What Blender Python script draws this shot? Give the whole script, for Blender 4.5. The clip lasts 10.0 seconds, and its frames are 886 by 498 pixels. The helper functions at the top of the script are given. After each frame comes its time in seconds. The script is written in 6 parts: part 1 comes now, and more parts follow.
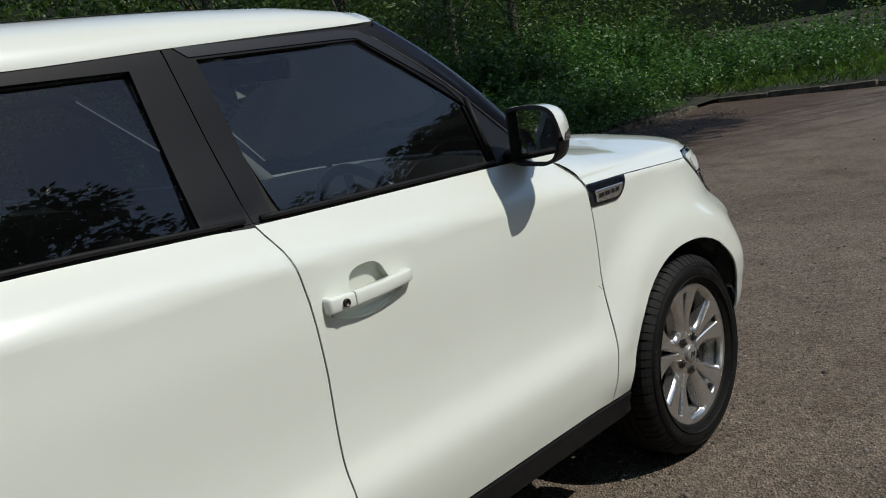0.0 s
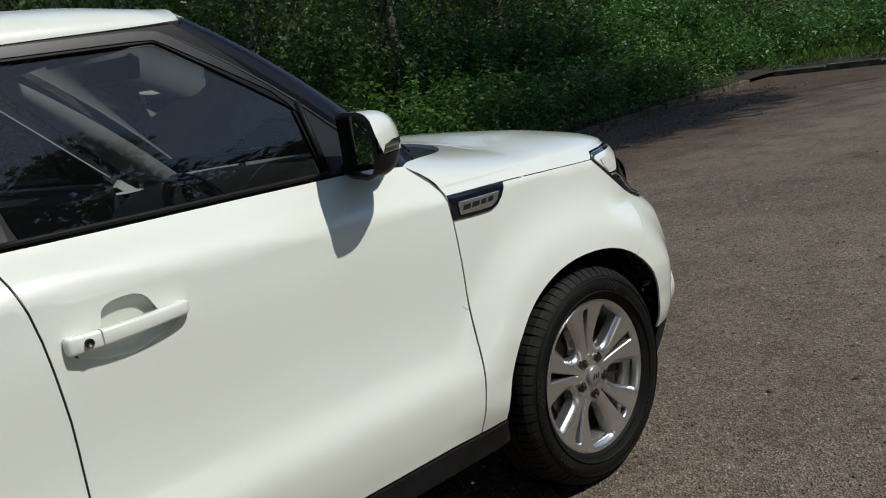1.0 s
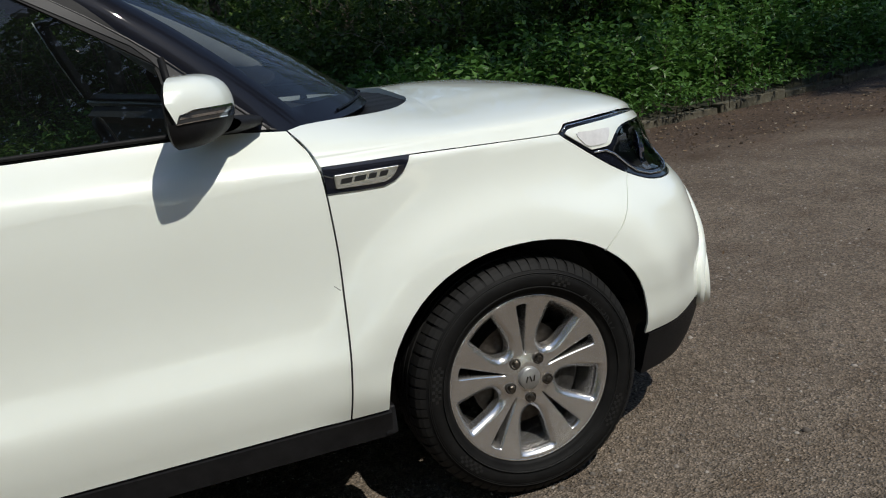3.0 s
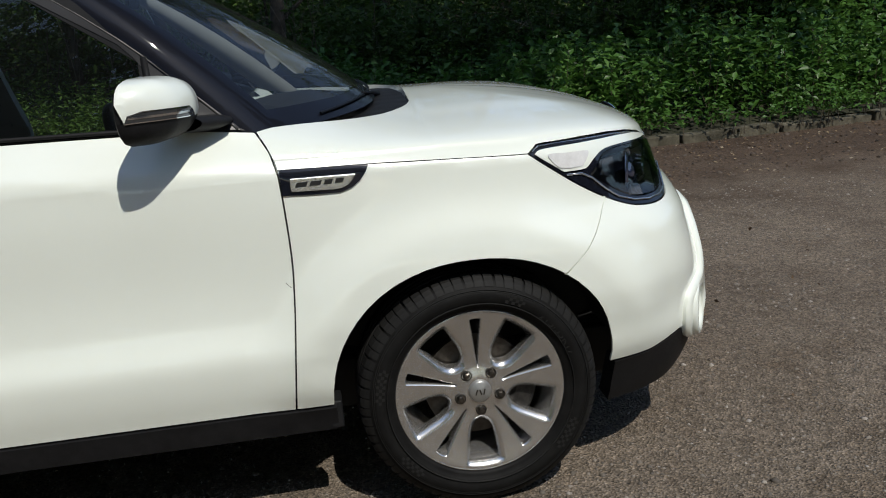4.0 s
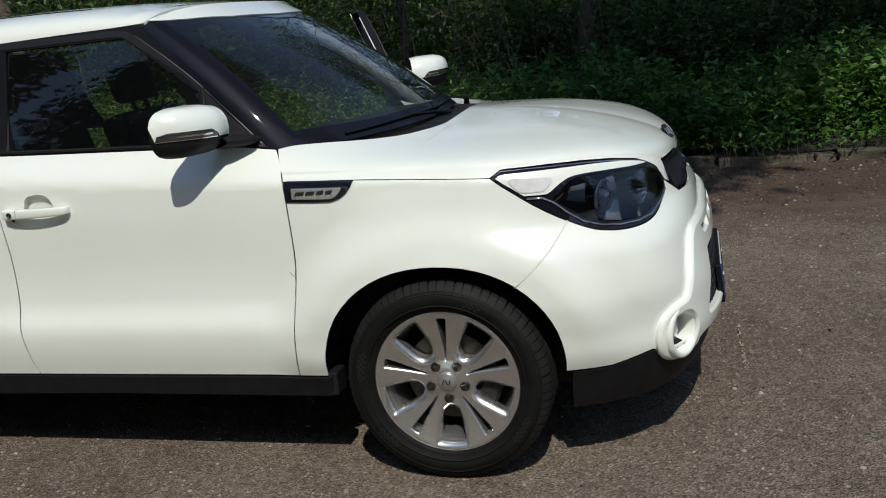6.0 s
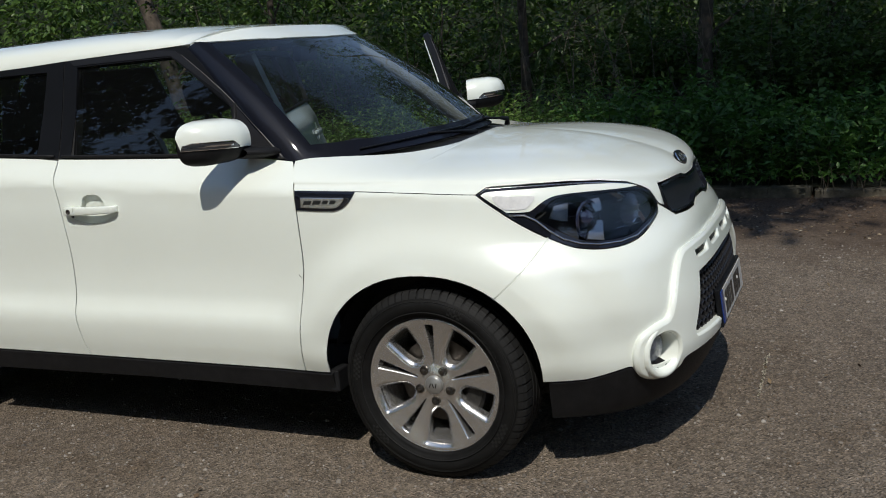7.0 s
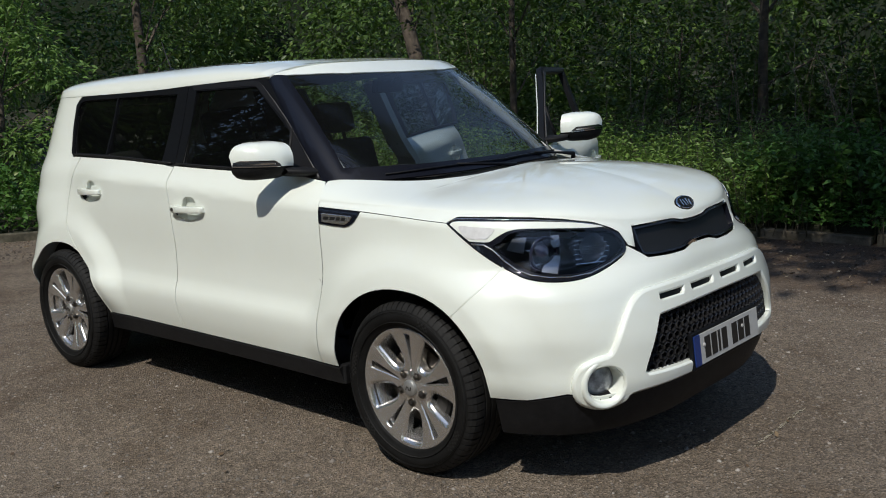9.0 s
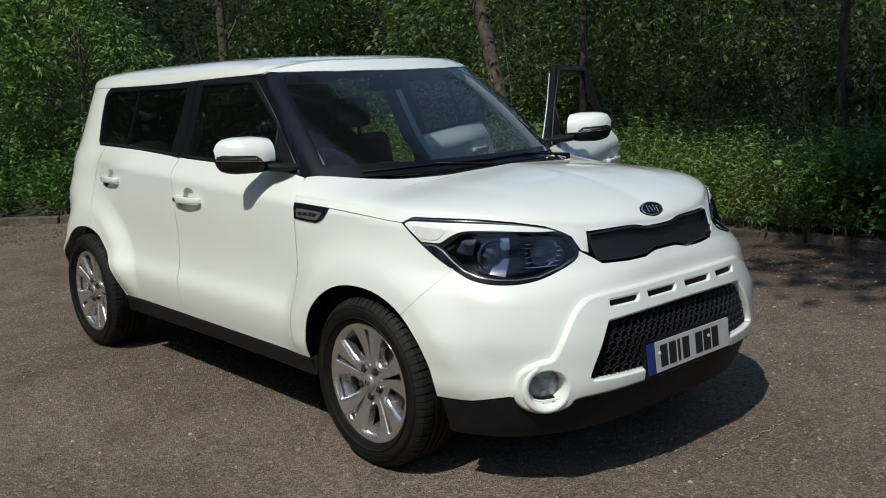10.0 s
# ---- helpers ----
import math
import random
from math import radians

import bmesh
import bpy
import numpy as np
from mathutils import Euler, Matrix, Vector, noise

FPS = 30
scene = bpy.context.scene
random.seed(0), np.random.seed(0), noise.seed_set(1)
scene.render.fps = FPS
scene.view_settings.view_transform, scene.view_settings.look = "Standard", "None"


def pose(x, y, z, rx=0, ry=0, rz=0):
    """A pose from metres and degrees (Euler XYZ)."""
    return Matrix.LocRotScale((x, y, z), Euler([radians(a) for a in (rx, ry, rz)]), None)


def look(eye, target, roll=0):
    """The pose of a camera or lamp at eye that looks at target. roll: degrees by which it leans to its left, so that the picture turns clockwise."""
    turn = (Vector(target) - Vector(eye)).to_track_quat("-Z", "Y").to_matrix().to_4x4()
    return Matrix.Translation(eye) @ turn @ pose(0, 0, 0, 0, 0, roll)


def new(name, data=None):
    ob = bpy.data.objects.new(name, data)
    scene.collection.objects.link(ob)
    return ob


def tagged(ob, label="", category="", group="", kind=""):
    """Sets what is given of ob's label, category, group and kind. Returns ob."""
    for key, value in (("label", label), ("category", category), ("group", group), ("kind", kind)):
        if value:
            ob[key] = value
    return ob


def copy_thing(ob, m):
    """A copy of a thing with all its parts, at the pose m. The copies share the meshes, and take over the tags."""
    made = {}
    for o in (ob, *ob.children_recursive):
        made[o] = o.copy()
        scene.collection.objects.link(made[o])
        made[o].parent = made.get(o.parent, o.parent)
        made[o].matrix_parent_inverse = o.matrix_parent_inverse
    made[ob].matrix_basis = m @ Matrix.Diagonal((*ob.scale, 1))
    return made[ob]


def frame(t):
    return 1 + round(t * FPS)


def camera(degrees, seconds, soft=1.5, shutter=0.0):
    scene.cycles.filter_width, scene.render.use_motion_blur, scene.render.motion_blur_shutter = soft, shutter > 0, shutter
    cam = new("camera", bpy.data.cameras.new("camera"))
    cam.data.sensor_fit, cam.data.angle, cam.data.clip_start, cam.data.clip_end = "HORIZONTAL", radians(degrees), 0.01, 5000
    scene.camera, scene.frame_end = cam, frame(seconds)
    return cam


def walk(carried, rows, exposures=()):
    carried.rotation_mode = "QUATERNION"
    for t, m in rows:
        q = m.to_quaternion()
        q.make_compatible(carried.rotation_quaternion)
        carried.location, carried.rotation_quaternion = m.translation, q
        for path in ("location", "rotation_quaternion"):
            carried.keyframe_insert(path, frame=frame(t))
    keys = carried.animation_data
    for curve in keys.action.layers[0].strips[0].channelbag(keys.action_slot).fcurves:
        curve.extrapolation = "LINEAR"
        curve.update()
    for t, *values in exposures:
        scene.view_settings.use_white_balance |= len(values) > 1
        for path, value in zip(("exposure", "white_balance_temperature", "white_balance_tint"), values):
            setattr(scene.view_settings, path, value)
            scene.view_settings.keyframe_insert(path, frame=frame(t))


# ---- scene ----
cam = camera(50.3, 10.0, soft=1.05)
PATH = [
    (0, (-2.694, -2.31, 1.363), (-1.247, -0.979, 0.993), -8.9),
    (0.5, (-2.384, -2.475, 1.353), (-0.971, -1.108, 0.99), -9.8),
    (1, (-2.099, -2.57, 1.339), (-0.773, -1.128, 0.937), -9.5),
    (1.5, (-1.8, -2.618, 1.34), (-0.583, -1.095, 0.894), -9.4),
    (2, (-1.501, -2.808, 1.334), (-0.455, -1.167, 0.87), -8.8),
    (2.5, (-1.234, -2.894, 1.31), (-0.375, -1.154, 0.824), -7.5),
    (2.7, (-1.112, -2.94, 1.305), (-0.349, -1.155, 0.822), -7.7),
    (3.8, (-0.489, -3.184, 1.365), (-0.165, -1.28, 0.845), -5.5),
    (4, (-0.377, -3.198, 1.369), (-0.125, -1.282, 0.853), -4.8),
    (4.5, (-0.068, -3.324, 1.376), (-0.019, -1.39, 0.87), -4.5),
    (5, (0.237, -3.426, 1.393), (0.079, -1.49, 0.916), -5.0),
    (5.5, (0.468, -3.427, 1.427), (0.105, -1.52, 0.945), -5.6),
    (5.7, (0.607, -3.459, 1.447), (0.167, -1.572, 0.952), -5.8),
    (6.8, (1.172, -3.51, 1.418), (0.418, -1.71, 0.984), -5.6),
    (7, (1.302, -3.505, 1.415), (0.481, -1.73, 0.997), -5.1),
    (7.2, (1.456, -3.518, 1.42), (0.575, -1.77, 1.007), -4.2),
    (7.5, (1.635, -3.523, 1.428), (0.67, -1.816, 1.035), -3.3),
    (8, (1.852, -3.429, 1.431), (0.753, -1.8, 1.059), -3.4),
    (8.5, (2.154, -3.359, 1.441), (0.927, -1.82, 1.087), -3.2),
    (9, (2.382, -3.233, 1.443), (1.052, -1.781, 1.094), -3.1),
    (9.5, (2.526, -3.063, 1.459), (1.122, -1.682, 1.11), -3.1),
    (10, (2.768, -2.907, 1.462), (1.296, -1.603, 1.102), -2.2),
]
walk(cam, [(t, look(eye, target, roll)) for t, eye, target, roll in PATH], [(0.0, -0.12), (2.0, -0.04), (4.5, 0.03), (7.0, 0.0), (10.0, 0.06)])

# ---- world and light ----
SUN = Vector((0.24, -0.71, 1.0)).normalized()
world = bpy.data.worlds.new("world")
scene.world = world
world.use_nodes = True
sky = world.node_tree.nodes.new("ShaderNodeTexSky")
sky.sky_type, sky.sun_disc = "NISHITA", False
sky.dust_density = 0.3
sky.sun_elevation, sky.sun_rotation = math.asin(SUN.z), math.atan2(SUN.x, SUN.y)
background = world.node_tree.nodes["Background"]
background.inputs["Strength"].default_value = 0.15
world.node_tree.links.new(sky.outputs[0], background.inputs["Color"])
sun_data = bpy.data.lights.new("sun", "SUN")
sun_data.energy, sun_data.angle, sun_data.color = 3.45, radians(0.53), (1.0, 0.962, 0.875)
sun = new("sun", sun_data)
sun.matrix_world = look(SUN * 60, (0, 0, 0))


# ---- materials ----
def material(name, color, rough=0.5, metal=0.0, coat=0.0, spec=0.5):
    m = bpy.data.materials.new(name)
    m.use_nodes = True
    b = m.node_tree.nodes["Principled BSDF"]
    b.inputs["Base Color"].default_value = (*color, 1)
    b.inputs["Roughness"].default_value = rough
    b.inputs["Metallic"].default_value = metal
    b.inputs["Coat Weight"].default_value = coat
    b.inputs["Coat Roughness"].default_value = 0.03
    b.inputs["Specular IOR Level"].default_value = spec
    return m


def node(m, kind, **inputs):
    n = m.node_tree.nodes.new(kind)
    for key, value in inputs.items():
        n.inputs[key.replace("_", " ")].default_value = value
    return n


def link(m, a, out, b, into):
    m.node_tree.links.new(a.outputs[out], b.inputs[into])


def shader(m):
    return m.node_tree.nodes["Principled BSDF"]


def noise_node(m, scale, detail=4.0, rough=0.6, coords="Object"):
    tc = m.node_tree.nodes.new("ShaderNodeTexCoord")
    n = node(m, "ShaderNodeTexNoise", Scale=scale, Detail=detail, Roughness=rough)
    link(m, tc, coords, n, "Vector")
    return n


def ramp_node(m, source, out, stops):
    r = m.node_tree.nodes.new("ShaderNodeValToRGB")
    link(m, source, out, r, "Fac")
    while len(r.color_ramp.elements) < len(stops):
        r.color_ramp.elements.new(0.5)
    for e, (p, c) in zip(r.color_ramp.elements, stops):
        e.position, e.color = p, (*c, 1)
    return r


def bump_node(m, source, out, strength, distance):
    b = node(m, "ShaderNodeBump", Strength=strength, Distance=distance)
    link(m, source, out, b, "Height")
    link(m, b, "Normal", shader(m), "Normal")
    return b


def varied(name, dark, light, scale, rough, bump=0.0, distance=0.002, metal=0.0, coat=0.0, fine=None):
    """A surface whose colour wanders between two tones, with a fine relief."""
    m = material(name, light, rough, metal, coat)
    n = noise_node(m, scale)
    r = ramp_node(m, n, "Fac", [(0.3, dark), (0.7, light)])
    link(m, r, "Color", shader(m), "Base Color")
    if bump:
        f = noise_node(m, fine or scale * 8, 3.0)
        bump_node(m, f, "Fac", bump, distance)
    return m


PAINT = varied("white_paint", (0.768, 0.802, 0.735), (0.796, 0.834, 0.768), 2.2, 0.30, coat=1.0)
BLACK_PLASTIC = varied("black_plastic", (0.008, 0.008, 0.009), (0.014, 0.014, 0.015), 30, 0.55, 0.25, 0.0008, fine=900)
GLOSS_BLACK = material("gloss_black", (0.006, 0.007, 0.012), 0.5, 0.0, 1.0, 0.05)
PILLAR_BLACK = material("pillar_black", (0.006, 0.007, 0.012), 0.5, 0.0, 0.45, 0.05)
SAIL = material("sail_black", (0.010, 0.010, 0.012), 0.40, spec=0.45)
SATIN_BLACK = material("satin_black", (0.005, 0.0055, 0.007), 0.46, spec=0.20)
# lighter grey that stands for sunlight caught on the window frame's edge
GLINT_EDGE = varied("glint_edge", (0.050, 0.049, 0.050), (0.085, 0.082, 0.082), 60, 0.42)
# black of hidden inner parts; also painted shade behind the right-hand joints
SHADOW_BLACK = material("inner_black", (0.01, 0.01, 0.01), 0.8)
RUBBER = varied("tyre_rubber", (0.008, 0.008, 0.008), (0.016, 0.0157, 0.015), 14, 0.7, 0.3, 0.0006, fine=500)
SIDEWALL = varied("tyre_sidewall", (0.005, 0.005, 0.005), (0.010, 0.0098, 0.0095), 22, 0.62, 0.4, 0.0006, fine=420)
shader(SIDEWALL).inputs["Specular IOR Level"].default_value = 0.13
shader(BLACK_PLASTIC).inputs["Specular IOR Level"].default_value = 0.17
shader(RUBBER).inputs["Specular IOR Level"].default_value = 0.22
ALLOY = varied("alloy", (0.60, 0.59, 0.575), (0.68, 0.67, 0.655), 20, 0.25, 0.08, 0.0003, metal=0.90, fine=700)
CHROME = material("chrome", (0.75, 0.75, 0.76), 0.08, 1.0)
STEEL = varied("brake_steel", (0.045, 0.038, 0.032), (0.10, 0.09, 0.08), 40, 0.45, metal=0.9)


def thin_glass(name, tint, dust=0.0):
    """A pane: clear straight through, tinted, with a Fresnel gloss and a film of dust."""
    m = bpy.data.materials.new(name)
    m.use_nodes = True
    nt = m.node_tree
    nt.nodes.remove(nt.nodes["Principled BSDF"])
    clear = node(m, "ShaderNodeBsdfTransparent", Color=(*tint, 1))
    gloss = node(m, "ShaderNodeBsdfGlossy", Roughness=0.0)
    fresnel = node(m, "ShaderNodeFresnel", IOR=1.6)
    mix = node(m, "ShaderNodeMixShader")
    link(m, fresnel, 0, mix, 0)
    link(m, clear, 0, mix, 1)
    link(m, gloss, 0, mix, 2)
    film_of = node(m, "ShaderNodeBsdfDiffuse", Color=(0.62, 0.66, 0.70, 1))
    dusty = node(m, "ShaderNodeMixShader", Fac=dust)
    link(m, mix, 0, dusty, 1)
    link(m, film_of, 0, dusty, 2)
    link(m, dusty, 0, nt.nodes["Material Output"], "Surface")
    return m


WINDOW_GLASS = thin_glass("window_glass", (0.33, 0.375, 0.38), 0.004)
SCREEN_GLASS = thin_glass("screen_glass", (0.42, 0.475, 0.50), 0.006)
PRIVACY_GLASS = thin_glass("rear_glass", (0.17, 0.19, 0.19), 0.003)
LENS_GLASS = thin_glass("lamp_lens", (0.86, 0.88, 0.90))


# ---- small builders ----
def mesh_object(name, bm, mat, smooth=False):
    me = bpy.data.meshes.new(name)
    bm.to_mesh(me)
    bm.free()
    for m in (mat if isinstance(mat, (list, tuple)) else [mat]):
        me.materials.append(m)
    if smooth:
        me.polygons.foreach_set("use_smooth", [True] * len(me.polygons))
    return new(name, me)


def part(name, bm, mat, parent, label="", smooth=False):
    ob = mesh_object(name, bm, mat, smooth)
    ob.parent = parent
    return tagged(ob, label)


def curve(points):
    """A smooth interpolator through (t, value) pairs in rising t."""
    ts = [p[0] for p in points]
    vs = [p[1] for p in points]
    n = len(ts)
    d = [(vs[i + 1] - vs[i]) / (ts[i + 1] - ts[i]) for i in range(n - 1)]
    s = [d[0]] + [0 if d[i - 1] * d[i] <= 0 else 2 * d[i - 1] * d[i] / (d[i - 1] + d[i]) for i in range(1, n - 1)] + [d[-1]]

    def at(t):
        if t <= ts[0]:
            return vs[0] + s[0] * (t - ts[0])
        if t >= ts[-1]:
            return vs[-1] + s[-1] * (t - ts[-1])
        i = 0
        while t > ts[i + 1]:
            i += 1
        h = ts[i + 1] - ts[i]
        k = (t - ts[i]) / h
        return ((1 + 2 * k) * (1 - k) ** 2 * vs[i] + k * (1 - k) ** 2 * h * s[i]
                + k * k * (3 - 2 * k) * vs[i + 1] + k * k * (k - 1) * h * s[i + 1])
    return at


def step(a, b, x):
    k = min(1, max(0, (x - a) / (b - a)))
    return k * k * (3 - 2 * k)


def spline(points, per=6, closed=False):
    """A Catmull-Rom line through 2D points; a point given twice makes a corner."""
    out = []
    n = len(points)
    for i in range(n if closed else n - 1):
        p0, p1, p2, p3 = (points[(i + k - 1) % n] if closed else points[min(n - 1, max(0, i + k - 1))] for k in range(4))
        if p1 == p2:
            continue
        if p0 == p1:
            p0 = (2 * p1[0] - p2[0], 2 * p1[1] - p2[1])
        if p3 == p2:
            p3 = (2 * p2[0] - p1[0], 2 * p2[1] - p1[1])
        for j in range(per):
            t = j / per
            out.append(tuple(0.5 * (2 * b + (c - a) * t + (2 * a - 5 * b + 4 * c - d) * t * t + (3 * b - a - 3 * c + d) * t ** 3)
                             for a, b, c, d in zip(p0, p1, p2, p3)))
    if not closed:
        out.append(points[-1])
    return out


def dense(poly, size):
    out = []
    for a, b in zip(poly, poly[1:] + poly[:1]):
        n = max(1, int(math.dist(a, b) / size))
        out += [(a[0] + (b[0] - a[0]) * i / n, a[1] + (b[1] - a[1]) * i / n) for i in range(n)]
    return out


def area(poly):
    return 0.5 * sum(a[0] * b[1] - b[0] * a[1] for a, b in zip(poly, poly[1:] + poly[:1]))


def tidy(poly):
    out = []
    for p in poly:
        if not out or math.dist(p, out[-1]) > 0.0012:
            out.append(tuple(p))
    while len(out) > 3 and math.dist(out[0], out[-1]) < 0.0012:
        out.pop()
    return out if area(out) > 0 else out[::-1]


def inset(poly, d):
    """The counter-clockwise outline drawn in by d."""
    out = []
    n = len(poly)
    for i in range(n):
        a, b, c = poly[i - 1], poly[i], poly[(i + 1) % n]
        u = Vector((b[0] - a[0], b[1] - a[1])).normalized()
        v = Vector((c[0] - b[0], c[1] - b[1])).normalized()
        m = Vector((-u.y - v.y, u.x + v.x))
        if m.length < 1e-6:
            m = Vector((-u.y, u.x))
        m.normalize()
        k = max(0.5, m.dot(Vector((-u.y, u.x))))
        out.append((b[0] + m.x * d / k, b[1] + m.y * d / k))
    return out


def crossings(px, py, loops):
    inside = np.zeros(px.shape, bool)
    for loop in loops:
        for (x0, y0), (x1, y1) in zip(loop, loop[1:] + loop[:1]):
            if y0 == y1:
                continue
            inside ^= ((y0 > py) != (y1 > py)) & (px < (x1 - x0) * (py - y0) / (y1 - y0) + x0)
    return inside


def patch(name, chart, outline, mat, parent, label="", holes=(), size=0.03, gap=0.0024, lip=0.006, proud=0.0, thick=False, chamfer=0.0):
    """A panel: an outline in the two coordinates of a chart, filled with a fine net, laid on the chart's surface, with turned-in edges.
    chamfer: one width for all edges, or a (width, depth) for each outline in turn."""
    loops = [inset(dense(tidy(outline), size), gap)] + [inset(dense(tidy(h), size), -gap) for h in holes]
    verts, edges, starts = [], [], []
    for loop in loops:
        o = len(verts)
        starts.append(o)
        verts += loop
        edges += [(o + i, o + (i + 1) % len(loop)) for i in range(len(loop))]
    rim = len(verts)
    xs, ys = [v[0] for v in loops[0]], [v[1] for v in loops[0]]
    gx, gy = np.meshgrid(np.arange(min(xs), max(xs), size), np.arange(min(ys), max(ys), size))
    gx, gy = gx.ravel(), gy.ravel()
    keep = crossings(gx, gy, loops)
    bx, by = np.array([v[0] for v in verts]), np.array([v[1] for v in verts])
    for x, y in zip(gx[keep], gy[keep]):
        if np.min((bx - x) ** 2 + (by - y) ** 2) > (size * 0.45) ** 2:
            verts.append((float(x), float(y)))
    from mathutils.geometry import delaunay_2d_cdt
    v2, _, faces, *_ = delaunay_2d_cdt([Vector(v) for v in verts], edges, [], 0, 1e-7)
    cx = np.array([sum(v2[i].x for i in f) / 3 for f in faces])
    cy = np.array([sum(v2[i].y for i in f) / 3 for f in faces])
    good = crossings(cx, cy, loops)
    faces = [list(f) for f, g in zip(faces, good) if g]

    def lay(p):
        h = 0.002
        c = Vector(chart(p[0], p[1]))
        n = (Vector(chart(p[0] + h, p[1])) - Vector(chart(p[0] - h, p[1]))).cross(
            Vector(chart(p[0], p[1] + h)) - Vector(chart(p[0], p[1] - h)))
        n.normalize()
        return c + n * proud, n
    laid = [lay(v) for v in v2]
    co, normals = [p for p, _ in laid], [n for _, n in laid]
    count = len(co)
    tris = list(faces)
    used = {}
    for f in faces:
        for a, b in zip(f, f[1:] + f[:1]):
            used[(a, b)] = used.get((a, b), 0) + 1
    border = [(a, b) for a, b in used if (b, a) not in used]
    quads, side_normals = [], []
    if lip:
        outs, away = {}, {}
        for a, b in border:
            o = (co[b] - co[a]).cross(normals[a])
            outs[(a, b)] = o.normalized()
            for v in (a, b):
                away.setdefault(v, []).append(outs[(a, b)])

        def turned_out(v, o):
            """The edge's outward way at a corner, rounded over unless the corner is sharp."""
            near = [k for k in away[v] if k.dot(o) > 0.6]
            return sum(near, Vector()).normalized()
        for a, b in border:
            na, nb = normals[a], normals[b]
            oa, ob_ = turned_out(a, outs[(a, b)]), turned_out(b, outs[(a, b)])
            pa, pb = co[a], co[b]
            if chamfer:
                wide, deep = chamfer[sum(a >= o for o in starts) - 1] if isinstance(chamfer, list) else (chamfer, chamfer)
                k = len(co)
                qa, qb = pa + oa * wide - na * deep, pb + ob_ * wide - nb * deep
                co += [pa, pb, qb, qa]
                quads.append([k + 1, k, k + 3, k + 2])
                ma, mb = (oa * deep + na * wide).normalized(), (ob_ * deep + nb * wide).normalized()
                side_normals.append(((mb + nb).normalized(), (ma + na).normalized(), (ma * 1.5 + oa).normalized(), (mb * 1.5 + ob_).normalized()))
                pa, pb = qa, qb
            k = len(co)
            co += [pa, pb, pb - nb * lip, pa - na * lip]
            quads.append([k + 1, k, k + 3, k + 2])
            side_normals.append((ob_, oa, oa, ob_))
    back = []
    if thick:
        k = len(co)
        co += [co[i] - normals[i] * lip for i in range(count)]
        back = [[f[2] + k, f[1] + k, f[0] + k] for f in faces]
    me = bpy.data.meshes.new(name)
    me.from_pydata([tuple(c) for c in co], [], tris + quads + back)
    me.materials.append(mat)
    me.polygons.foreach_set("use_smooth", [True] * len(me.polygons))
    split = []
    for f in tris:
        split += [tuple(normals[i]) for i in f]
    for n in side_normals:
        split += [tuple(v) for v in n]
    for f in faces:
        if back:
            split += [tuple(-normals[f[j]]) for j in (2, 1, 0)]
    me.normals_split_custom_set(split)
    ob = new(name, me)
    ob.parent = parent
    return tagged(ob, label)


def box(bm, lo, hi, bevel=0.0, m=None):
    r = bmesh.ops.create_cube(bm, size=1)
    c = [(a + b) / 2 for a, b in zip(lo, hi)]
    s = [b - a for a, b in zip(lo, hi)]
    t = Matrix.Translation(c) @ Matrix.Diagonal((*s, 1))
    if m:
        t = m @ t
    bmesh.ops.transform(bm, matrix=t, verts=r["verts"])
    if bevel:
        es = list({e for v in r["verts"] for e in v.link_edges})
        bmesh.ops.bevel(bm, geom=es, offset=bevel, segments=3, profile=0.6, affect="EDGES")
    return bm


def lathe(bm, profile, segments=64, axis="y", closed=False):
    """Turns a profile of (radius, along) about an axis."""
    rings = []
    for i in range(segments):
        a = 2 * math.pi * i / segments
        c, s = math.cos(a), math.sin(a)
        rings.append([bm.verts.new((r * c, h, r * s) if axis == "y" else (r * c, r * s, h)) for r, h in profile])
    m = len(profile)
    for i in range(segments):
        a, b = rings[i], rings[(i + 1) % segments]
        for j in range(m if closed else m - 1):
            k = (j + 1) % m
            vs = [a[j], a[k], b[k], b[j]]
            own = [v for n, v in enumerate(vs) if all((v.co - w.co).length > 1e-7 for w in vs[:n])]
            if len(own) >= 3:
                bm.faces.new(own)
    return bm


def tube(bm, points, radius, sides=8, closed=False, taper=None):
    """A round bar along 3D points."""
    pts = [Vector(p) for p in points]
    n = len(pts)
    rings = []
    ref = Vector((0.13, 0.27, 0.95))
    for i, p in enumerate(pts):
        d = (pts[(i + 1) % n] - pts[i - 1]) if closed else (pts[min(n - 1, i + 1)] - pts[max(0, i - 1)])
        d.normalize()
        u = d.cross(ref)
        if u.length < 1e-3:
            u = d.cross(Vector((1, 0, 0)))
        u.normalize()
        v = d.cross(u)
        r = radius if taper is None else taper[i]
        rings.append([bm.verts.new(p + u * (r * math.cos(2 * math.pi * j / sides)) + v * (r * math.sin(2 * math.pi * j / sides))) for j in range(sides)])
    for i in range(n if closed else n - 1):
        a, b = rings[i], rings[(i + 1) % n]
        for j in range(sides):
            bm.faces.new([a[j], a[(j + 1) % sides], b[(j + 1) % sides], b[j]])
    if not closed:
        bm.faces.new(rings[0][::-1])
        bm.faces.new(rings[-1])
    return bm


